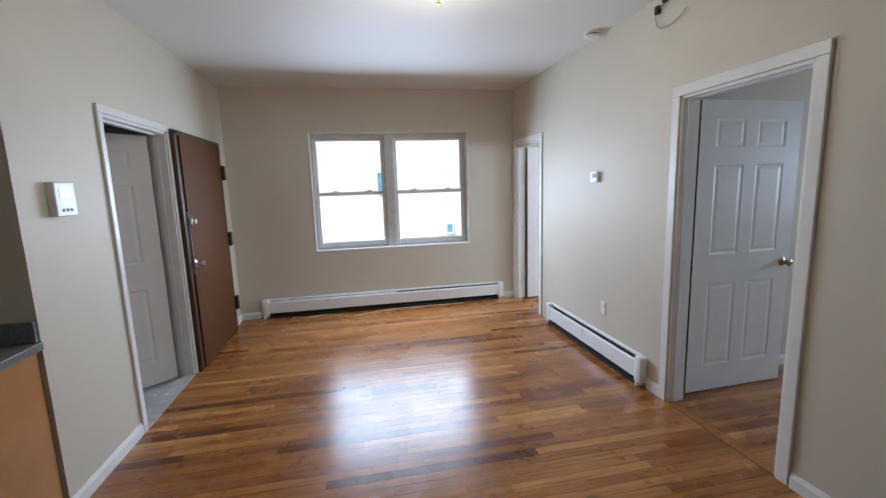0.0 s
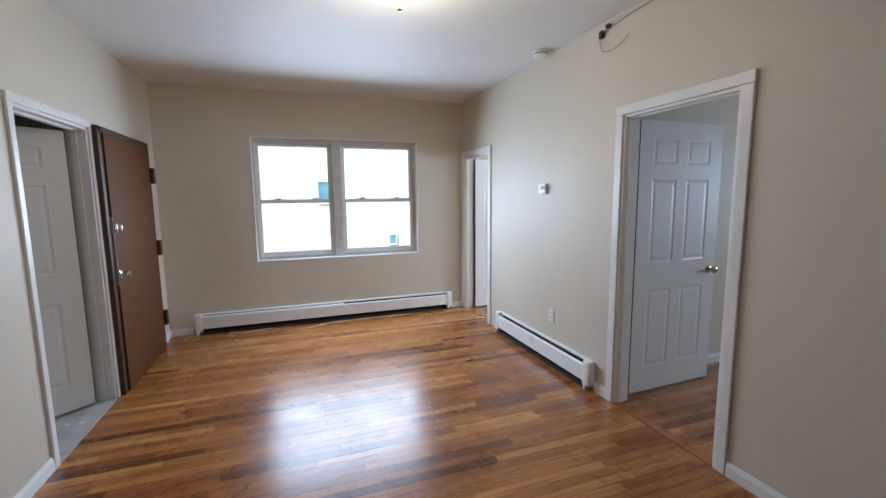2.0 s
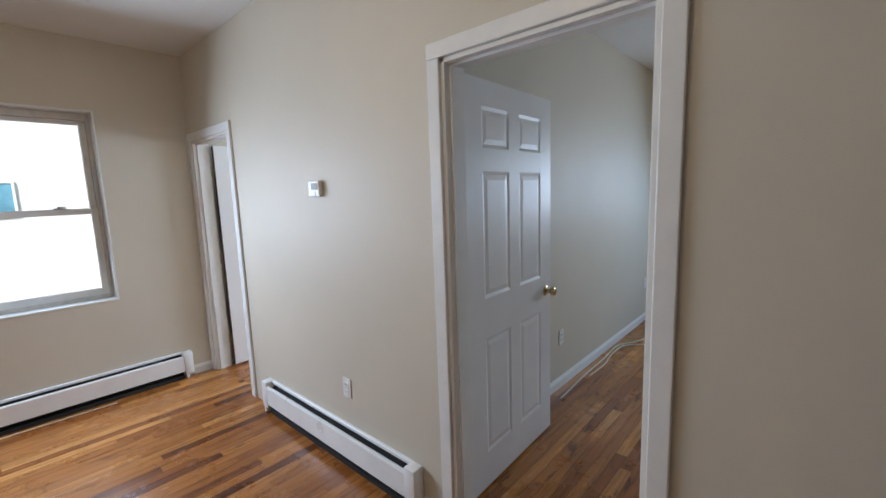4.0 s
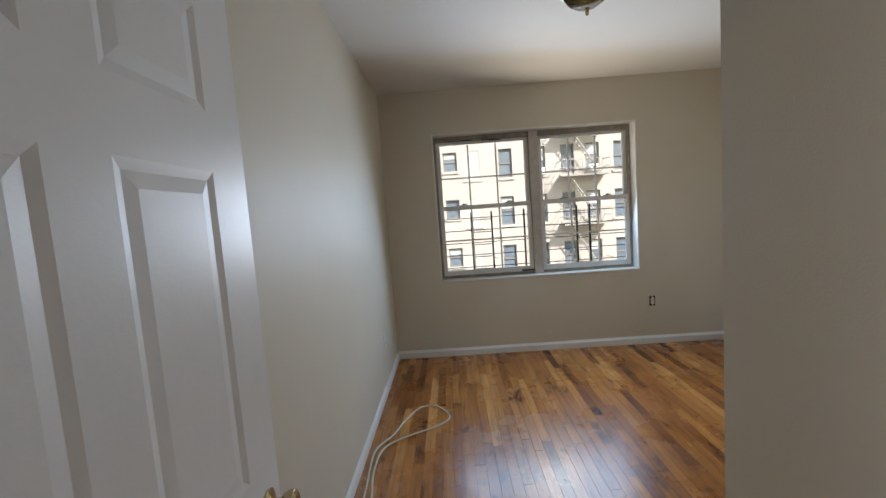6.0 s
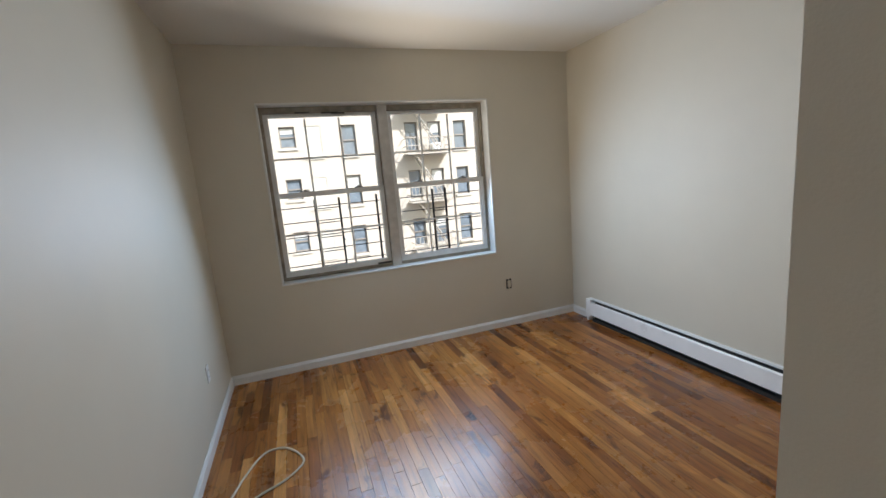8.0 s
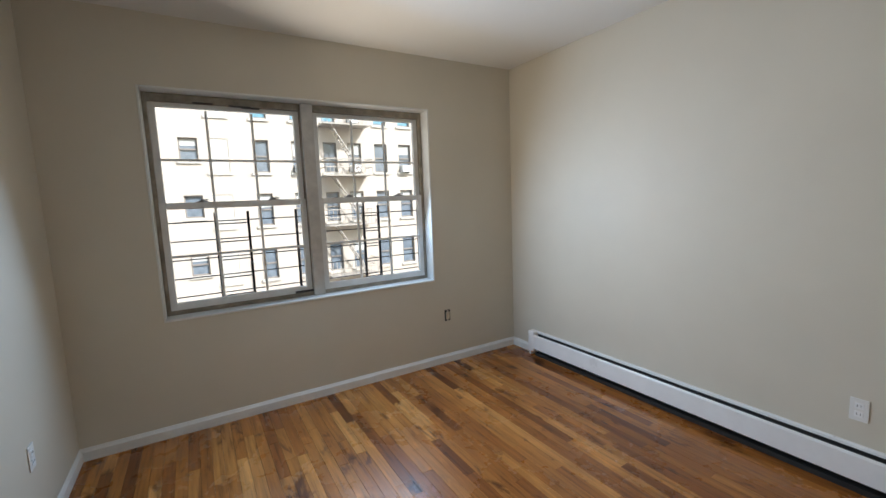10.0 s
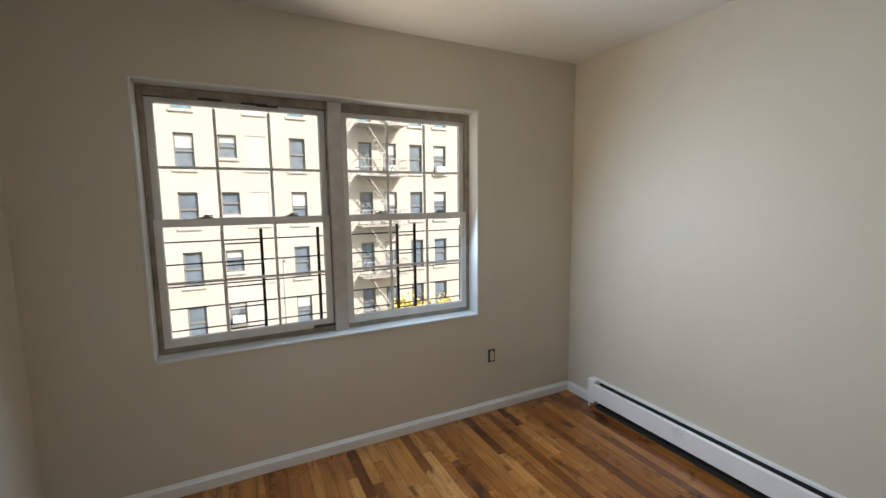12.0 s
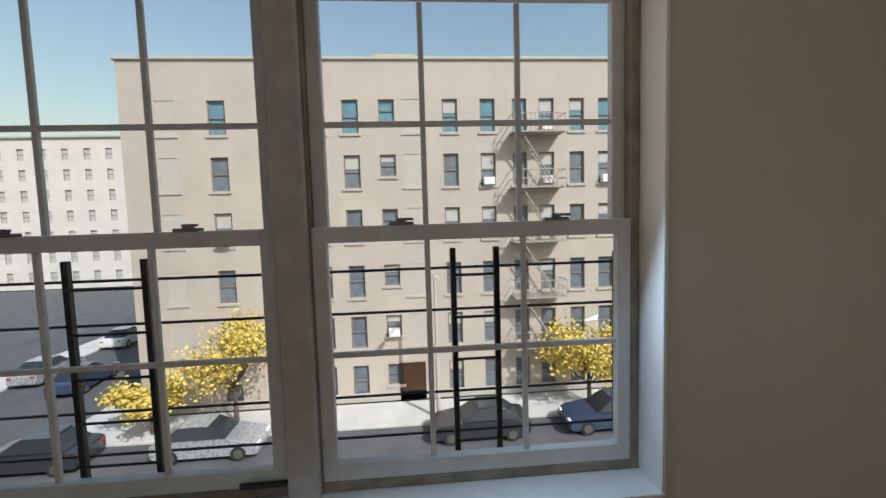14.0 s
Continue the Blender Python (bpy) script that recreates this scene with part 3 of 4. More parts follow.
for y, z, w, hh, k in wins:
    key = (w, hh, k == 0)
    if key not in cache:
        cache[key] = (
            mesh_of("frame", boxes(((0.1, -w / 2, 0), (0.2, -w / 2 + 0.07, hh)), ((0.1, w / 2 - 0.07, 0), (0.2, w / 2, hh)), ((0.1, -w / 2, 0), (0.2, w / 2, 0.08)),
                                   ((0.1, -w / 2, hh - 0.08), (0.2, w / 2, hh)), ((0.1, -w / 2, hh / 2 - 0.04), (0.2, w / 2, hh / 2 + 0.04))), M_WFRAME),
            mesh_of("pane", boxes(((0.17, -w / 2 + 0.05, 0.05), (0.19, w / 2 - 0.05, hh - 0.05))), M_SKYSHEEN if k == 0 else M_PANE),
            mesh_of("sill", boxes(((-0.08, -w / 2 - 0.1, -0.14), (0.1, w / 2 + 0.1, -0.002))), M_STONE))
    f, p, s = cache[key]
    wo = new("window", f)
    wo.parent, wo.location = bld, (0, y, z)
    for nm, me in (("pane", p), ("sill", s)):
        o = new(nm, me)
        o.parent = wo
    r = random.random()
    if r < 0.45:
        o = part("blind", boxes(((0.2, -w / 2 + 0.06, hh * (0.5 + 0.2 * random.random())), (0.22, w / 2 - 0.06, hh - 0.06))), M_BLIND, wo)
        o.location.x = -0.045
    if 0.36 < r < 0.46:
        part("air_conditioner", boxes(((-0.3, -0.3, 0.02), (0.16, 0.3, 0.42)), bevel=0.02), M_PLAST, wo)

# fire escapes on the facade
for yc, floors in ((-5.98, TOPS[:5]), (-5.98 - 23.2, TOPS[:5])):
    for k, z in enumerate(floors):
        zb = z - 2.0
        bm = boxes(((-1.15, yc - 1.4, zb), (-0.02, yc + 1.4, zb + 0.07)))
        part("escape_platform", bm, M_IRON, bld, "rusty iron fire escape platform")
        bm = bmesh.new()
        for zz in (0.5, 0.95):
            for a, b in (((-1.13, yc - 1.38), (-1.13, yc + 1.38)), ((-1.13, yc - 1.38), (-0.03, yc - 1.38)), ((-1.13, yc + 1.38), (-0.03, yc + 1.38))):
                rod(bm, (*a, zb + zz), (*b, zb + zz), 0.025, seg=6)
        for q in range(13):
            yy = yc - 1.38 + 2.76 * q / 12
            rod(bm, (-1.13, yy, zb), (-1.13, yy, zb + 0.95), 0.018, seg=5)
        part("escape_railing", bm, M_IRON, bld)
        if k < len(floors) - 1:
            zl = floors[k + 1] - 2.0
            bm = bmesh.new()
            for xo in (-0.95, -0.45):
                rod(bm, (xo, yc + 0.9, zb), (xo, yc - 0.9, zl + 0.07), 0.04, seg=6)
            for q in range(1, 12):
                f = q / 12
                rod(bm, (-0.95, yc + 0.9 - 1.8 * f, zb + (zl - zb) * f), (-0.45, yc + 0.9 - 1.8 * f, zb + (zl - zb) * f), 0.03, seg=5)
            part("escape_stair", bm, M_IRON, bld)
part("entrance", boxes(((-0.05, 0.3, GZ), (-0.004, 1.75, GZ + 2.1)), bevel=0.01), M_BROWN2, bld, "dark entrance doorway")
part("roof_hut", boxes(((4, 0.2, 9.45), (6.5, 2.8, 11.75)), bevel=0.05), plain("yellow_hut", (0.5, 0.42, 0.2), 0.8), bld)


def pale_building(label, m, w, hgt, cols, storeys, frame_mat=M_WFRAME, pane_mat=M_BLIND):
    """A pale block of flats whose front looks along its own -y."""
    b = thing("apartment_building", label, "building", m)
    body = bmesh.new()
    step, sh = w / cols, (hgt - 1.2) / storeys
    ww, wh = min(1.1, step * 0.5), sh * 0.55
    for c in range(cols):
        x = c * step
        box(body, (x, 0, 0), (x + (step - ww) / 2, 0.4, hgt))
        box(body, (x + (step + ww) / 2, 0, 0), (x + step, 0.4, hgt))
        z = 0
        for s in range(storeys):
            box(body, (x + (step - ww) / 2, 0, z), (x + (step + ww) / 2, 0.4, s * sh + 1.0))
            z = s * sh + 1.0 + wh
        box(body, (x + (step - ww) / 2, 0, z), (x + (step + ww) / 2, 0.4, hgt))
    box(body, (0, 0.4, 0), (w, 14, hgt - 0.4))
    part("wall", body, M_PALE, b)
    part("cornice", boxes(((-0.2, -0.35, hgt), (w + 0.2, 14, hgt + 0.35)), bevel=0.05), M_STONE, b)
    fr = mesh_of("window", boxes(((-ww / 2, 0.16, 0), (-ww / 2 + 0.07, 0.26, wh)), ((ww / 2 - 0.07, 0.16, 0), (ww / 2, 0.26, wh)),
                                 ((-ww / 2, 0.16, wh / 2 - 0.04), (ww / 2, 0.26, wh / 2 + 0.04)), ((-ww / 2, 0.16, wh - 0.07), (ww / 2, 0.26, wh))), frame_mat)
    pn = mesh_of("pane", boxes(((-ww / 2 + 0.02, 0.22, 0), (ww / 2 - 0.02, 0.25, wh))), pane_mat)
    for c in range(cols):
        for s in range(storeys):
            o = new("window", fr)
            o.parent, o.location = b, ((c + 0.5) * step, 0, s * sh + 1.0)
            new("pane", pn).parent = o
    return b


pale_building("pale sunlit apartment building seen down the side street", pose(78, 90, GZ, 0, 0, -90), 62, 25, 18, 7)

# plain rendered building with a few small windows behind the living room window
rb = thing("apartment_building", "pale sunlit rendered building with few small windows", "building", pose(-1.6, 16, GZ))
part("wall", boxes(((-17, 0, 0), (17, 11, 21))), M_PALE, rb)
part("cornice", boxes(((-17.2, -0.3, 21.003), (17.2, 11, 21.3)), bevel=0.05), M_STONE, rb)
for x, z, w, hh in ((0.62, 9.75, 0.62, 0.75), (3.0, 8.15, 0.22, 0.32)):
    f = part("window", boxes(((x - w / 2 - 0.05, -0.05, z - 0.06), (x + w / 2 + 0.05, -0.002, z)), ((x - w / 2 - 0.05, -0.05, z + hh), (x + w / 2 + 0.05, -0.002, z + hh + 0.05)),
                             ((x - w / 2 - 0.05, -0.05, z), (x - w / 2, -0.002, z + hh)), ((x + w / 2, -0.05, z), (x + w / 2 + 0.05, -0.002, z + hh))), M_PALE, rb)
    part("pane", boxes(((x - w / 2, -0.03, z), (x + w / 2, -0.004, z + hh))), M_SKYSHEEN, f)


# ---- street trees, cars, lamp post ----
def tree(label, m, hgt, spread, seed):
    rng = random.Random(seed)
    t = thing("tree", label, "tree", m)
    bm = bmesh.new()
    rod(bm, (0, 0, 0), (0.05, 0.03, hgt * 0.45), 0.13, 0.09, 8)
    tips = []
    for k in range(9):
        a = k * 2.4 + rng.random()
        z0 = hgt * rng.uniform(0.3, 0.45)
        tip = Vector((math.cos(a) * spread * rng.uniform(0.35, 0.8), math.sin(a) * spread * rng.uniform(0.35, 0.8), hgt * rng.uniform(0.55, 0.95)))
        rod(bm, (0.03, 0.02, z0), tip, 0.05, 0.015, 6)
        tips.append(tip)
        for j in range(2):
            tip2 = tip + Vector((rng.uniform(-1, 1), rng.uniform(-1, 1), rng.uniform(0, 0.8))) * spread * 0.4
            rod(bm, tip * 0.7 + Vector((0, 0, z0 * 0.3)), tip2, 0.025, 0.008, 5)
            tips.append(tip2)
    part("trunk", bm, M_TRUNK, t)
    verts, faces = [], []
    for tip in tips:
        for j in range(130):
            p = tip + Vector((rng.gauss(0, 1), rng.gauss(0, 1), rng.gauss(0, 0.8))) * spread * 0.2
            u = Vector((rng.uniform(-1, 1), rng.uniform(-1, 1), rng.uniform(-1, 1))).normalized() * rng.uniform(0.06, 0.13)
            v = u.orthogonal().normalized() * u.length * 0.7
            n = len(verts)
            verts += [p - u, p - v * 0.9, p + u, p + v * 0.9]
            faces.append((n, n + 1, n + 2, n + 3))
    me = bpy.data.meshes.new("crown")
    me.from_pydata(verts, [], faces)
    me.materials.append(M_LEAF)
    c = new("crown", me)
    c.parent = t
    return t


tree("small street tree with thin yellow autumn leaves", pose(24.4, 9.9, GZ), 4.6, 2.5, 3)
tree("slender street tree with yellow autumn leaves on the pavement", pose(24.0, -8.2, GZ), 3.6, 1.9, 5)
tree("low yellow-leaved street tree by the kerb", pose(23.9, 13.6, GZ), 2.4, 1.3, 8)


def car(label, m, paint, length=4.5):
    """A parked saloon along its own x, on the ground at z = 0."""
    c = thing("car", label, "car", m, group="parked cars")
    hl = length / 2
    low = [(-hl, 0.35), (-hl, 0.85), (-hl + 0.25, 0.95), (-0.9 * hl + 0.9, 0.98), (hl - 1.3, 0.97), (hl - 0.3, 0.8), (hl, 0.6), (hl, 0.3), (hl - 0.2, 0.22), (-hl + 0.2, 0.22)]
    cabin = [(-hl + 0.45, 0.96), (-hl + 1.05, 1.42), (-hl + 1.6, 1.5), (0.15, 1.49), (hl - 1.35, 0.97)]

    def extrude(prof, half, top):
        bm = bmesh.new()
        e = []
        for s in (-1, 1):
            e.append([bm.verts.new((x, s * (half - (top * max(0, z - 0.95) if top else 0)), z)) for x, z in prof])
        for k in range(len(prof)):
            j = (k + 1) % len(prof)
            bm.faces.new((e[0][k], e[0][j], e[1][j], e[1][k]))
        bm.faces.new(e[0])
        bm.faces.new(e[1][::-1])
        bmesh.ops.bevel(bm, geom=list(bm.edges), offset=0.05, segments=2, affect="EDGES")
        return bm
    part("body", extrude(low, 0.88, 0), paint, c, smooth=True)
    part("glasshouse", extrude(cabin, 0.82, 0.35), M_CARGLASS, c, smooth=True)
    part("roof", boxes(((-hl + 1.15, -0.6, 1.47), (0.1, 0.6, 1.525)), bevel=0.02), paint, c)
    for x in (-hl + 0.85, hl - 0.85):
        for s in (-1, 1):
            bm = bmesh.new()
            rod(bm, (x, s * 0.70, 0.32), (x, s * 0.90, 0.32), 0.32, seg=20)
            w = part("wheel", bm, M_TYRE, c)
            bm = bmesh.new()
            rod(bm, (x, s * 0.895, 0.32), (x, s * 0.91, 0.32), 0.2, seg=14)
            part("rim", bm, M_STEEL, w)
    for s in (-1, 1):
        part("headlight", boxes(((hl - 0.12, s * 0.62 - 0.17, 0.58), (hl + 0.005, s * 0.62 + 0.17, 0.72)), bevel=0.03), M_PLAST, c)
        part("tail_light", boxes(((-hl - 0.005, s * 0.66 - 0.14, 0.68), (-hl + 0.1, s * 0.66 + 0.14, 0.82)), bevel=0.03), M_RED, c)
    return c


M_RED = plain("tail_light_red", (0.35, 0.02, 0.02), 0.2)
P_DARK = plain("dark_car_paint", (0.03, 0.032, 0.038), 0.25, coat=0.6)
P_SILVER = plain("silver_car_paint", (0.45, 0.46, 0.47), 0.28, metal=0.4, coat=0.6)
P_BLUE = plain("blue_car_paint", (0.04, 0.06, 0.11), 0.25, coat=0.6)
P_WHITE = plain("white_car_paint", (0.72, 0.72, 0.70), 0.28, coat=0.5)
RZ = GZ - 0.15
car("dark parked saloon car at the kerb", pose(22.1, -2.0, RZ, 0, 0, 90), P_DARK)
car("dark grey parked saloon car at the kerb", pose(22.1, -8.3, RZ, 0, 0, 90), P_BLUE)
car("silver parked saloon car at the kerb", pose(22.1, 10.0, RZ, 0, 0, -90), P_SILVER)
car("black parked saloon car at the kerb", pose(21.9, 17.2, RZ, 0, 0, 90), P_DARK)
car("dark blue car standing in the side street", pose(31.5, 22.2, RZ, 0, 0, 5), P_BLUE)
car("white car parked across the side street", pose(41.5, 26.0, RZ, 0, 0, 3), P_WHITE)
car("white car parked across the side street", pose(49, 26.0, RZ, 0, 0, 3), P_WHITE)
car("grey car parked across the side street", pose(33.5, 26.0, RZ, 0, 0, 3), P_SILVER)

lp = thing("street_lamp", "slim grey metal street lamp post on the pavement", "street lamp", pose(23.6, -0.2, GZ))
bm = bmesh.new()
rod(bm, (0, 0, 0), (0, 0, 7.2), 0.11, 0.06, 10)
part("pole", bm, M_STONE, lp)
bm = bmesh.new()
rod(bm, (0, 0, 7.15), (-1.3, 0, 7.35), 0.045, 0.035, 8)
part("arm", bm, M_STONE, lp)
part("lantern", boxes(((-1.75, -0.12, 7.26), (-1.2, 0.12, 7.4)), bevel=0.03), M_STONE, lp)


# ---- window guards ----
def guard(posts, y0, y1, ladder):
    g = thing("window_guard", "black iron window guard with thin rails outside the glass", "window guard", pose(4.675, 0, 0.0))
    for y in posts:
        part("post", boxes(((-0.010, y - 0.009, 0.81), (0.010, y + 0.009, 1.5)), bevel=0.002), M_BLACK, g)
    for z in (1.437, 1.303, 1.168, 1.034, 0.900):
        bm = bmesh.new()
        rod(bm, (0.012, y0, z), (0.012, y1, z), 0.0045, seg=8)
        part("rail", bm, M_BLACK, g)
        bm = bmesh.new()
        rod(bm, (-0.011, ladder[0], z - 0.022), (-0.011, ladder[1], z - 0.022), 0.0045, seg=8)
        part("rail", bm, M_BLACK, g)
    for y in (y0, y1):
        part("bracket", boxes(((-0.004, y - 0.004, 0.85), (0.016, y + 0.004, 1.47)), bevel=0.002), M_BLACK, g)


guard((1.943, 1.723, 1.372), 1.32, 2.27, (1.723, 1.943))
guard((0.805, 0.667), 0.275, 1.205, (0.667, 0.805))


# ---- ceiling lamps ----
def flush_lamp(label, m, glass, ring, r=0.165):
    l = thing("ceiling_lamp", label, "ceiling lamp", m)
    bm = bmesh.new()
    lathe(bm, [(0, 0), (r * 0.8, 0), (r * 0.85, -0.02), (r, -0.035), (r * 1.02, -0.05), (r * 0.97, -0.062), (r * 0.9, -0.06), (r * 0.88, -0.04), (0, -0.03)])
    part("base_ring", bm, ring, l, "polished brass ring", smooth=True)
    bm = bmesh.new()
    lathe(bm, [(r * 0.88, -0.055), (r * 0.82, -0.085), (r * 0.66, -0.118), (r * 0.42, -0.142), (r * 0.15, -0.153), (0, -0.155)])
    part("glass_bowl", bm, glass, l, smooth=True)
    bm = bmesh.new()
    lathe(bm, [(0, -0.15), (0.014, -0.154), (0.016, -0.162), (0.008, -0.17), (0.012, -0.178), (0.007, -0.19), (0, -0.195)], seg=14)
    part("finial", bm, ring, l, smooth=True)
    return l


flush_lamp("flush brass ceiling lamp, lit, with a frosted glass bowl", pose(-1.54, 2.615, H), M_LAMPGLASS, M_BRASS)
flush_lamp("flush brass ceiling lamp, unlit, with a clear glass bowl", pose(2.56, 1.335, H), M_CLEAR, M_BRASS, 0.15)

# ---- small fixtures ----
th = thing("thermostat", "small white wall thermostat with grey side", "thermostat", pose(0, 3.497, 1.588))
part("body", boxes(((-0.028, -0.055, -0.045), (-0.001, 0.055, 0.045)), bevel=0.006), M_PLAST, th)
part("display", boxes(((-0.0305, -0.045, -0.005), (-0.0275, 0.02, 0.03)), bevel=0.002), M_SHADOW, th)
part("dial", boxes(((-0.032, -0.02, -0.035), (-0.0275, 0.02, -0.015)), bevel=0.002), M_HEAT, th)


def outlet(label, m, bare=False):
    o = thing("wall_outlet", label, "outlet", m)
    if not bare:
        part("cover_plate", boxes(((-0.006, -0.036, -0.058), (-0.0005, 0.036, 0.058)), bevel=0.002), M_PLAST, o)
        for z in (-0.021, 0.021):
            s = part("socket", boxes(((-0.0085, -0.017, z - 0.014), (-0.0055, 0.017, z + 0.014)), bevel=0.003), M_HEAT, o)
            part("slot", boxes(((-0.0092, -0.008, z - 0.005), (-0.008, -0.006, z + 0.006)), ((-0.0092, 0.006, z - 0.005), (-0.008, 0.008, z + 0.006))), M_DARK, s)
    else:
        # Flat dark plate paints the shade inside the bare wall box.
        part("recess_shade", boxes(((-0.003, -0.03, -0.052), (-0.0005, 0.03, 0.052)), bevel=0.001), M_DARK, o)
        s = part("socket", boxes(((-0.016, -0.017, -0.034), (-0.002, 0.017, 0.034)), bevel=0.003), M_CABLE, o)
        part("strap", boxes(((-0.006, -0.008, -0.05), (-0.003, 0.008, 0.05)), bevel=0.001), M_STEEL, o)
    return o


outlet("white duplex outlet with cover plate on the wall", pose(0, 3.338, 0.455))
outlet("uncovered outlet in a bare wall box", pose(BX, 0.128, 0.452), True)
outlet("white duplex outlet above the baseboard heater", pose(1.822, BR, 0.413, 0, 0, -90))
outlet("white duplex outlet on the bedroom wall", pose(3.697, BL, 0.44, 0, 0, 90))
outlet("white duplex outlet on the wall near the open door", pose(1.614, BL, 0.40, 0, 0, 90))

sm = thing("smoke_detector", "round white smoke detector with dark slots", "smoke detector", pose(-0.095, 3.445, H))
bm = bmesh.new()
lathe(bm, [(0, 0), (0.068, 0), (0.068, -0.016), (0.058, -0.018), (0.058, -0.022), (0.064, -0.024), (0.06, -0.04), (0.04, -0.05), (0, -0.052)])
part("body", bm, M_PLAST, sm, smooth=True)
bm = bmesh.new()
lathe(bm, [(0.0595, -0.017), (0.0615, -0.017), (0.0615, -0.023), (0.0595, -0.023)])
part("slot", bm, M_DARK, sm)

ic = thing("intercom", "white wall intercom panel with three buttons", "intercom", pose(LW, 2.605, 1.545))
part("body", boxes(((0.001, -0.075, -0.085), (0.04, 0.075, 0.085)), bevel=0.005), M_PLAST, ic)
part("speaker", boxes(((0.0395, -0.045, 0.0), (0.0415, 0.045, 0.06)), bevel=0.002), M_HEAT, ic)
for k in (-1, 0, 1):
    part("button", boxes(((0.0395, k * 0.03 - 0.009, -0.062), (0.044, k * 0.03 + 0.009, -0.046)), bevel=0.002), M_SHADOW, ic)


def tube(pts, r, seg=6, sub=6):
    """A round cable through the points."""
    P = [Vector(p) for p in pts]
    P = [P[0] * 2 - P[1]] + P + [P[-1] * 2 - P[-2]]
    line = []
    for a, b, c, d in zip(P, P[1:], P[2:], P[3:]):
        for k in range(sub):
            t = k / sub
            line.append(0.5 * (2 * b + (c - a) * t + (2 * a - 5 * b + 4 * c - d) * t * t + (3 * b - a - 3 * c + d) * t ** 3))
    line.append(P[-2])
    bm = bmesh.new()
    rings = []
    for k, p in enumerate(line):
        d = (line[min(k + 1, len(line) - 1)] - line[max(k - 1, 0)]).normalized()
        u = d.cross(Vector((0.3, 0.2, 0.93))).normalized()
        v = d.cross(u)
        rings.append([bm.verts.new(p + (u * math.cos(q * math.tau / seg) + v * math.sin(q * math.tau / seg)) * r) for q in range(seg)])
    for a, b in zip(rings, rings[1:]):
        for q in range(seg):
            bm.faces.new((a[q], a[(q + 1) % seg], b[(q + 1) % seg], b[q]))
    bm.faces.new(rings[0])
    bm.faces.new(rings[-1][::-1])
    return bm


LOOP = [(1.4, 2.72), (1.9, 2.745), (2.3, 2.75), (2.7, 2.765), (2.9, 2.67), (3.12, 2.595), (3.29, 2.50), (3.28, 2.37), (3.11, 2.275), (2.98, 2.37),
        (2.90, 2.52), (2.74, 2.70), (2.5, 2.735), (2.2, 2.70), (1.9, 2.71)]
tagged(part("cable", tube([(x, y, 0.007 + 0.008 * (k == 11)) for k, (x, y) in enumerate(LOOP)], 0.0065),
            M_CABLE, smooth=True), "cream coaxial cable looped loosely on the floor", "cable")
tagged(part("cable", tube([(-2.93, 5.385, 0.006), (-2.75, 5.34, 0.006), (-2.5, 5.36, 0.006), (-2.25, 5.20, 0.006), (-2.0, 5.28, 0.006), (-1.7, 5.36, 0.006), (-1.3, 5.375, 0.006), (-0.75, 5.36, 0.006)], 0.006),
            M_BROWNCABLE, smooth=True), "thin brown cable lying along the heater", "cable")
tagged(part("wire", tube([(-0.012, 2.30, 2.715), (-0.012, 2.5, 2.71), (-0.012, 2.66, 2.69), (-0.02, 2.78, 2.665), (-0.012, 2.80, 2.60), (-0.014, 2.76, 2.545), (-0.016, 2.66, 2.53), (-0.018, 2.56, 2.56), (-0.02, 2.52, 2.585)], 0.003),
            M_SHADOW, smooth=True), "loose wire end hanging from a clip by the ceiling", "wire")
for lo, hi in (((-0.03, 2.765, 2.64), (-0.001, 2.80, 2.69)), ((-0.028, 2.70, 2.69), (-0.001, 2.735, 2.715))):
    tagged(part("wire_clip", boxes((lo, hi), bevel=0.004), M_DARK), "small dark cable clip below the ceiling", "clip")

# ---- kitchen corner ----
kc = thing("kitchen_cabinet", "honey-coloured wooden base cabinet with a plain front", "cabinet", pose(LW, 0, 0))
part("body", boxes(((-0.60, 1.30, 0.09), (-0.035, 2.335, 0.855))), M_CAB, kc)
part("toe_kick", boxes(((-0.58, 1.32, 0), (-0.08, 2.33, 0.09))), M_DARK, kc)
for y0, y1 in ((1.31, 1.81), (1.825, 2.325)):
    d = part("door", boxes(((-0.034, y0, 0.10), (-0.014, y1, 0.85)), bevel=0.004), M_CAB, kc)
    bm = bmesh.new()
    lathe(bm, [(0, 0), (0.006, 0), (0.006, 0.012), (0.014, 0.018), (0.013, 0.026), (0, 0.028)], Matrix.Translation((-0.014, y0 + 0.05, 0.78)) @ Matrix.Rotation(radians(90), 4, "Y"), 14)
    part("knob", bm, M_BRASS, d, smooth=True)
tagged(part("countertop", boxes(((LW - 0.65, 1.28, 0.857), (LW + 0.01, 2.338, 0.895)), ((LW - 0.65, 2.318, 0.8955), (LW - 0.005, 2.338, 0.995)), bevel=0.003), M_COUNTER), "grey speckled laminate worktop with upstand", "worktop")

# ---- bathroom floor and threshold ----
tagged(part("threshold", boxes(((LW - 0.12, BATH[0] + 0.017, -0.01), (LW + 0.012, BATH[1] - 0.017, 0.006)), bevel=0.002), M_TILE), "grey marbled stone threshold strip", "threshold", kind="structure")
tagged(part("threshold", boxes(((-0.01, DOOR[0] + 0.017, -0.01), (0.05, DOOR[1] - 0.017, 0.007)), bevel=0.003), M_FLOOR), "flat oak threshold strip in the doorway", "threshold", kind="structure")
tf = thing("floor_bathroom", "grey marbled ceramic floor tiles", "floor", kind="structure")
part("grout_bed", boxes(((LW - 1.88, 2.46, -0.02), (LW - 0.121, LN, -0.003))), M_GROUT, tf)
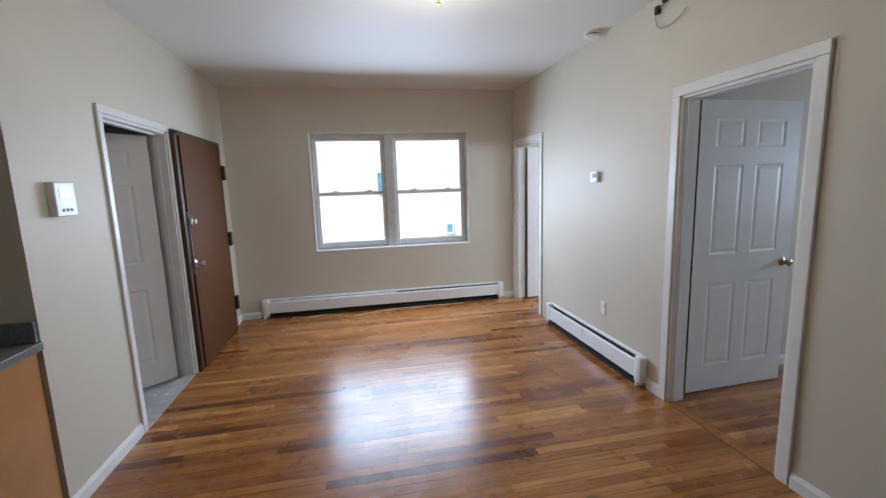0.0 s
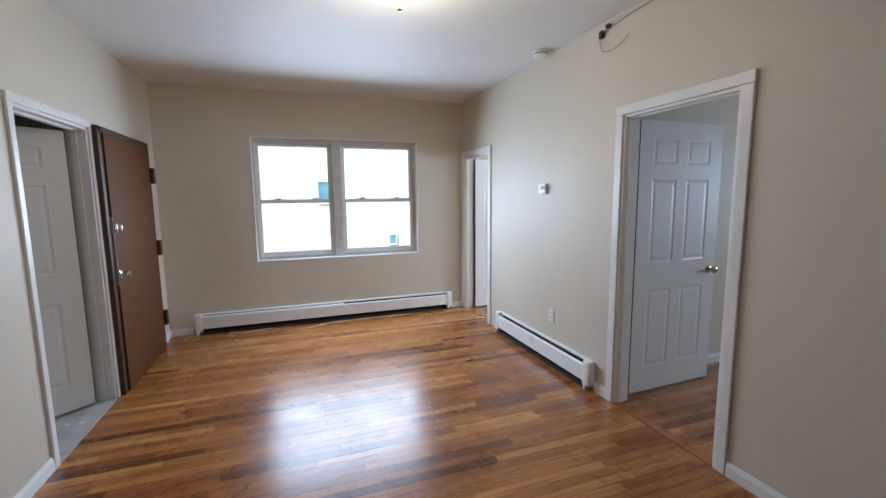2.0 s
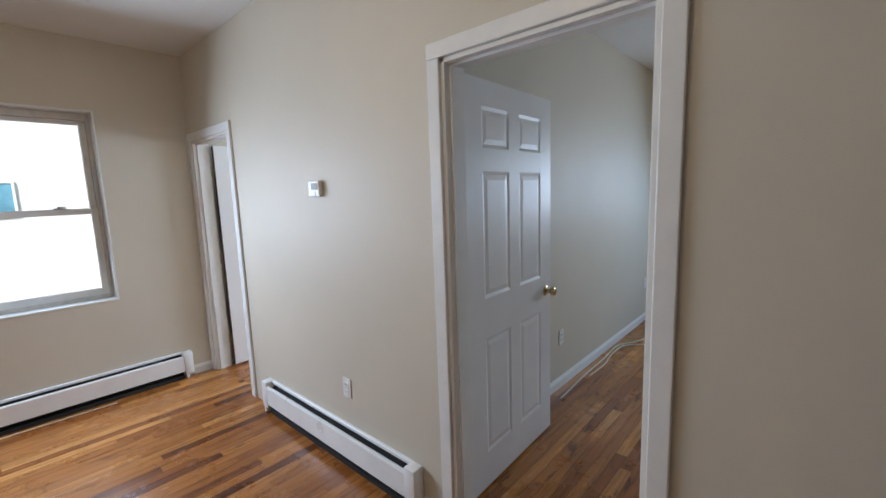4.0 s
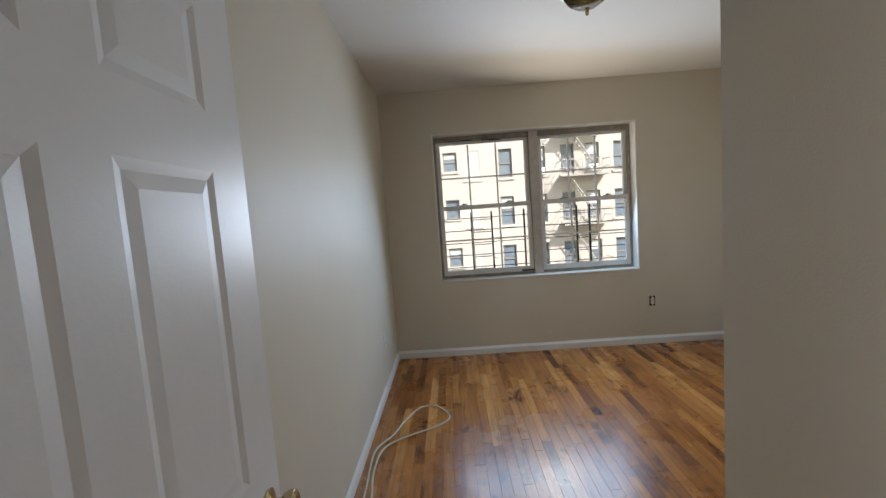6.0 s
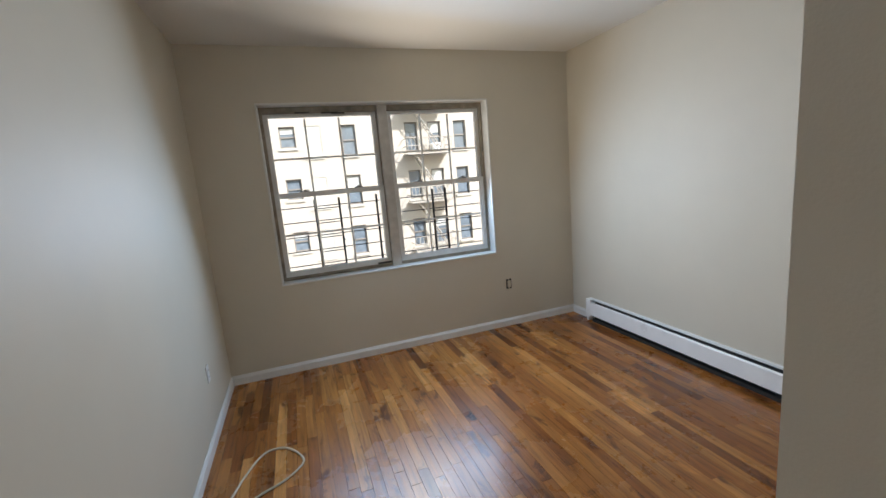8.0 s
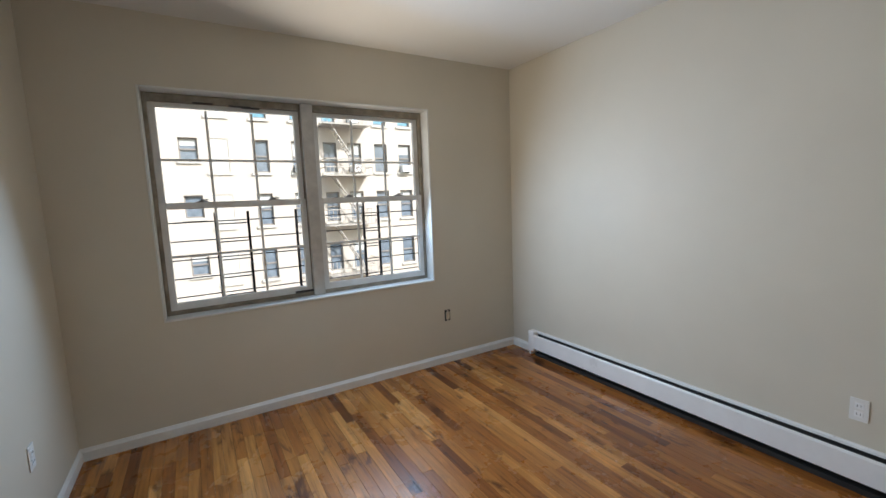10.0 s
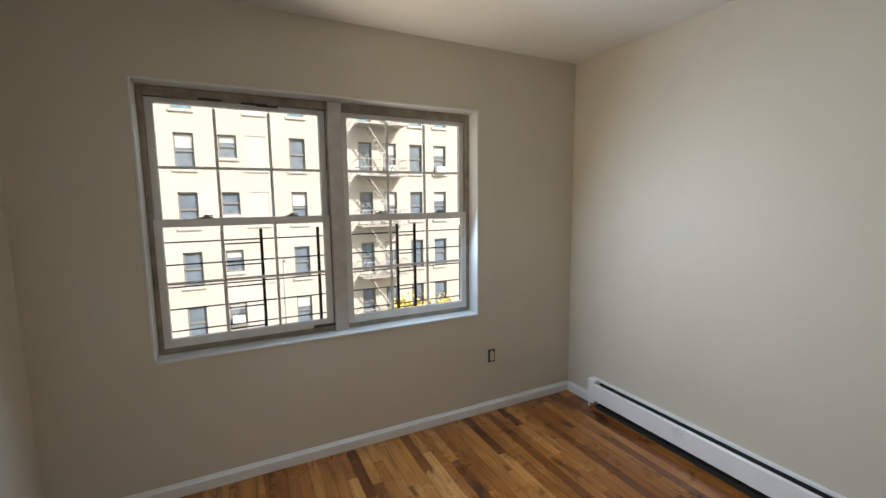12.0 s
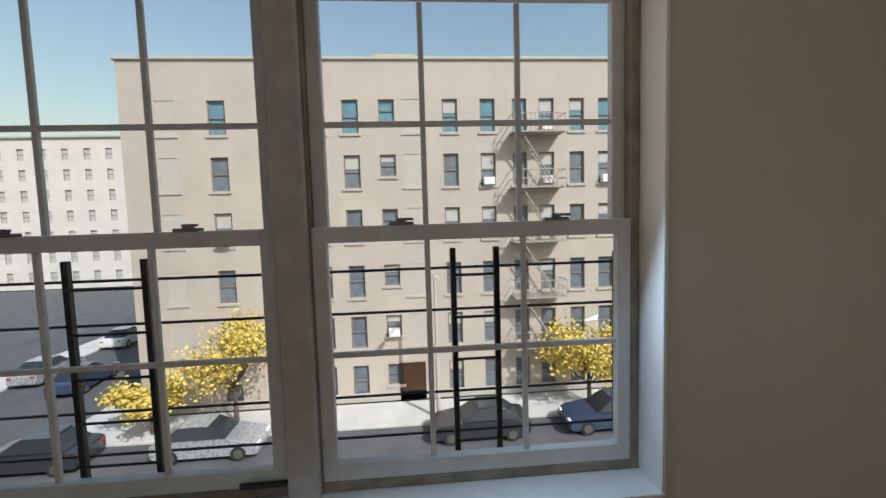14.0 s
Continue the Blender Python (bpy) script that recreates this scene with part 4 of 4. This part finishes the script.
tile = mesh_of("tile", boxes(((0.002, 0.002, -0.008), (0.298, 0.298, 0.0)), bevel=0.001), M_TILE)
for i in range(6):
    for j in range(9):
        o = new("tile", tile)
        o.parent, o.location = tf, (LW - 0.12 - 0.3 * (i + 1), 2.55 + 0.3 * j, 0.0)


# ---- wooden floors: oak strips laid along x ----
def strip_mesh(length, w, mat):
    g = 0.0007
    return mesh_of("plank", boxes(((g, g, -0.02), (length - g, w - g, 0.0))), mat)


PW = 0.0635
LENS = [0.4, 0.6, 0.8, 1.0, 1.2, 1.5]


def lay(name, label, rects, near, mat, limit=300):
    """Strips over the rectangles (x0, x1, y0, y1); those inside 'near' are pieces of their own."""
    rng = random.Random(len(name))
    strips = [strip_mesh(n, PW, mat) for n in LENS]
    fl = thing(name, label, "floor", kind="structure")
    rest, count = bmesh.new(), 0
    for x0, x1, y0, y1 in rects:
        y = y0
        while y < y1 - 1e-6:
            x = x0
            off = rng.random() * 0.9
            first = True
            while x < x1 - 1e-6:
                k = rng.choice((0, 1, 1, 2, 2, 3, 3, 4, 5))
                n = LENS[k]
                if first:
                    x -= off * n * 0.6
                    first = False
                a, b = max(x, x0), min(x + n, x1)
                inside = near[0] < y < near[1] and count < limit
                whole = abs(b - a - n) < 1e-6
                if inside and b - a > 0.03:
                    ob = new("plank", strips[k])
                    if not whole:
                        ob.data = strip_mesh(b - a, PW, mat)
                    ob.parent, ob.location = fl, (a, y, rng.uniform(-0.0004, 0.0004))
                    count += 1
                elif b - a > 0.005:
                    box(rest, (a + 0.0007, y + 0.0007, -0.02), (b - 0.0007, y + PW - 0.0007, rng.uniform(-0.0004, 0.0004)))
                x += n
            y += PW
    tagged(part("plank_rest", rest, mat, fl), kind="stuff")
    return fl


lay("floor_living", "glossy honey-brown oak strip floor with worn patches", [(LW, 0.06, -1.6, LN)], (1.4, 5.5), M_FLOOR)
lay("floor_bedroom", "worn honey-brown oak strip floor with dark strips", [(0.0605, BX, BR, BL)], (-0.75, 2.8), M_FLOOR_WORN)
lay("floor_second_room", "honey-brown oak strip floor beyond the doorway", [(0.0605, BX, BL + 0.12, LN)], (9, 9), M_FLOOR)
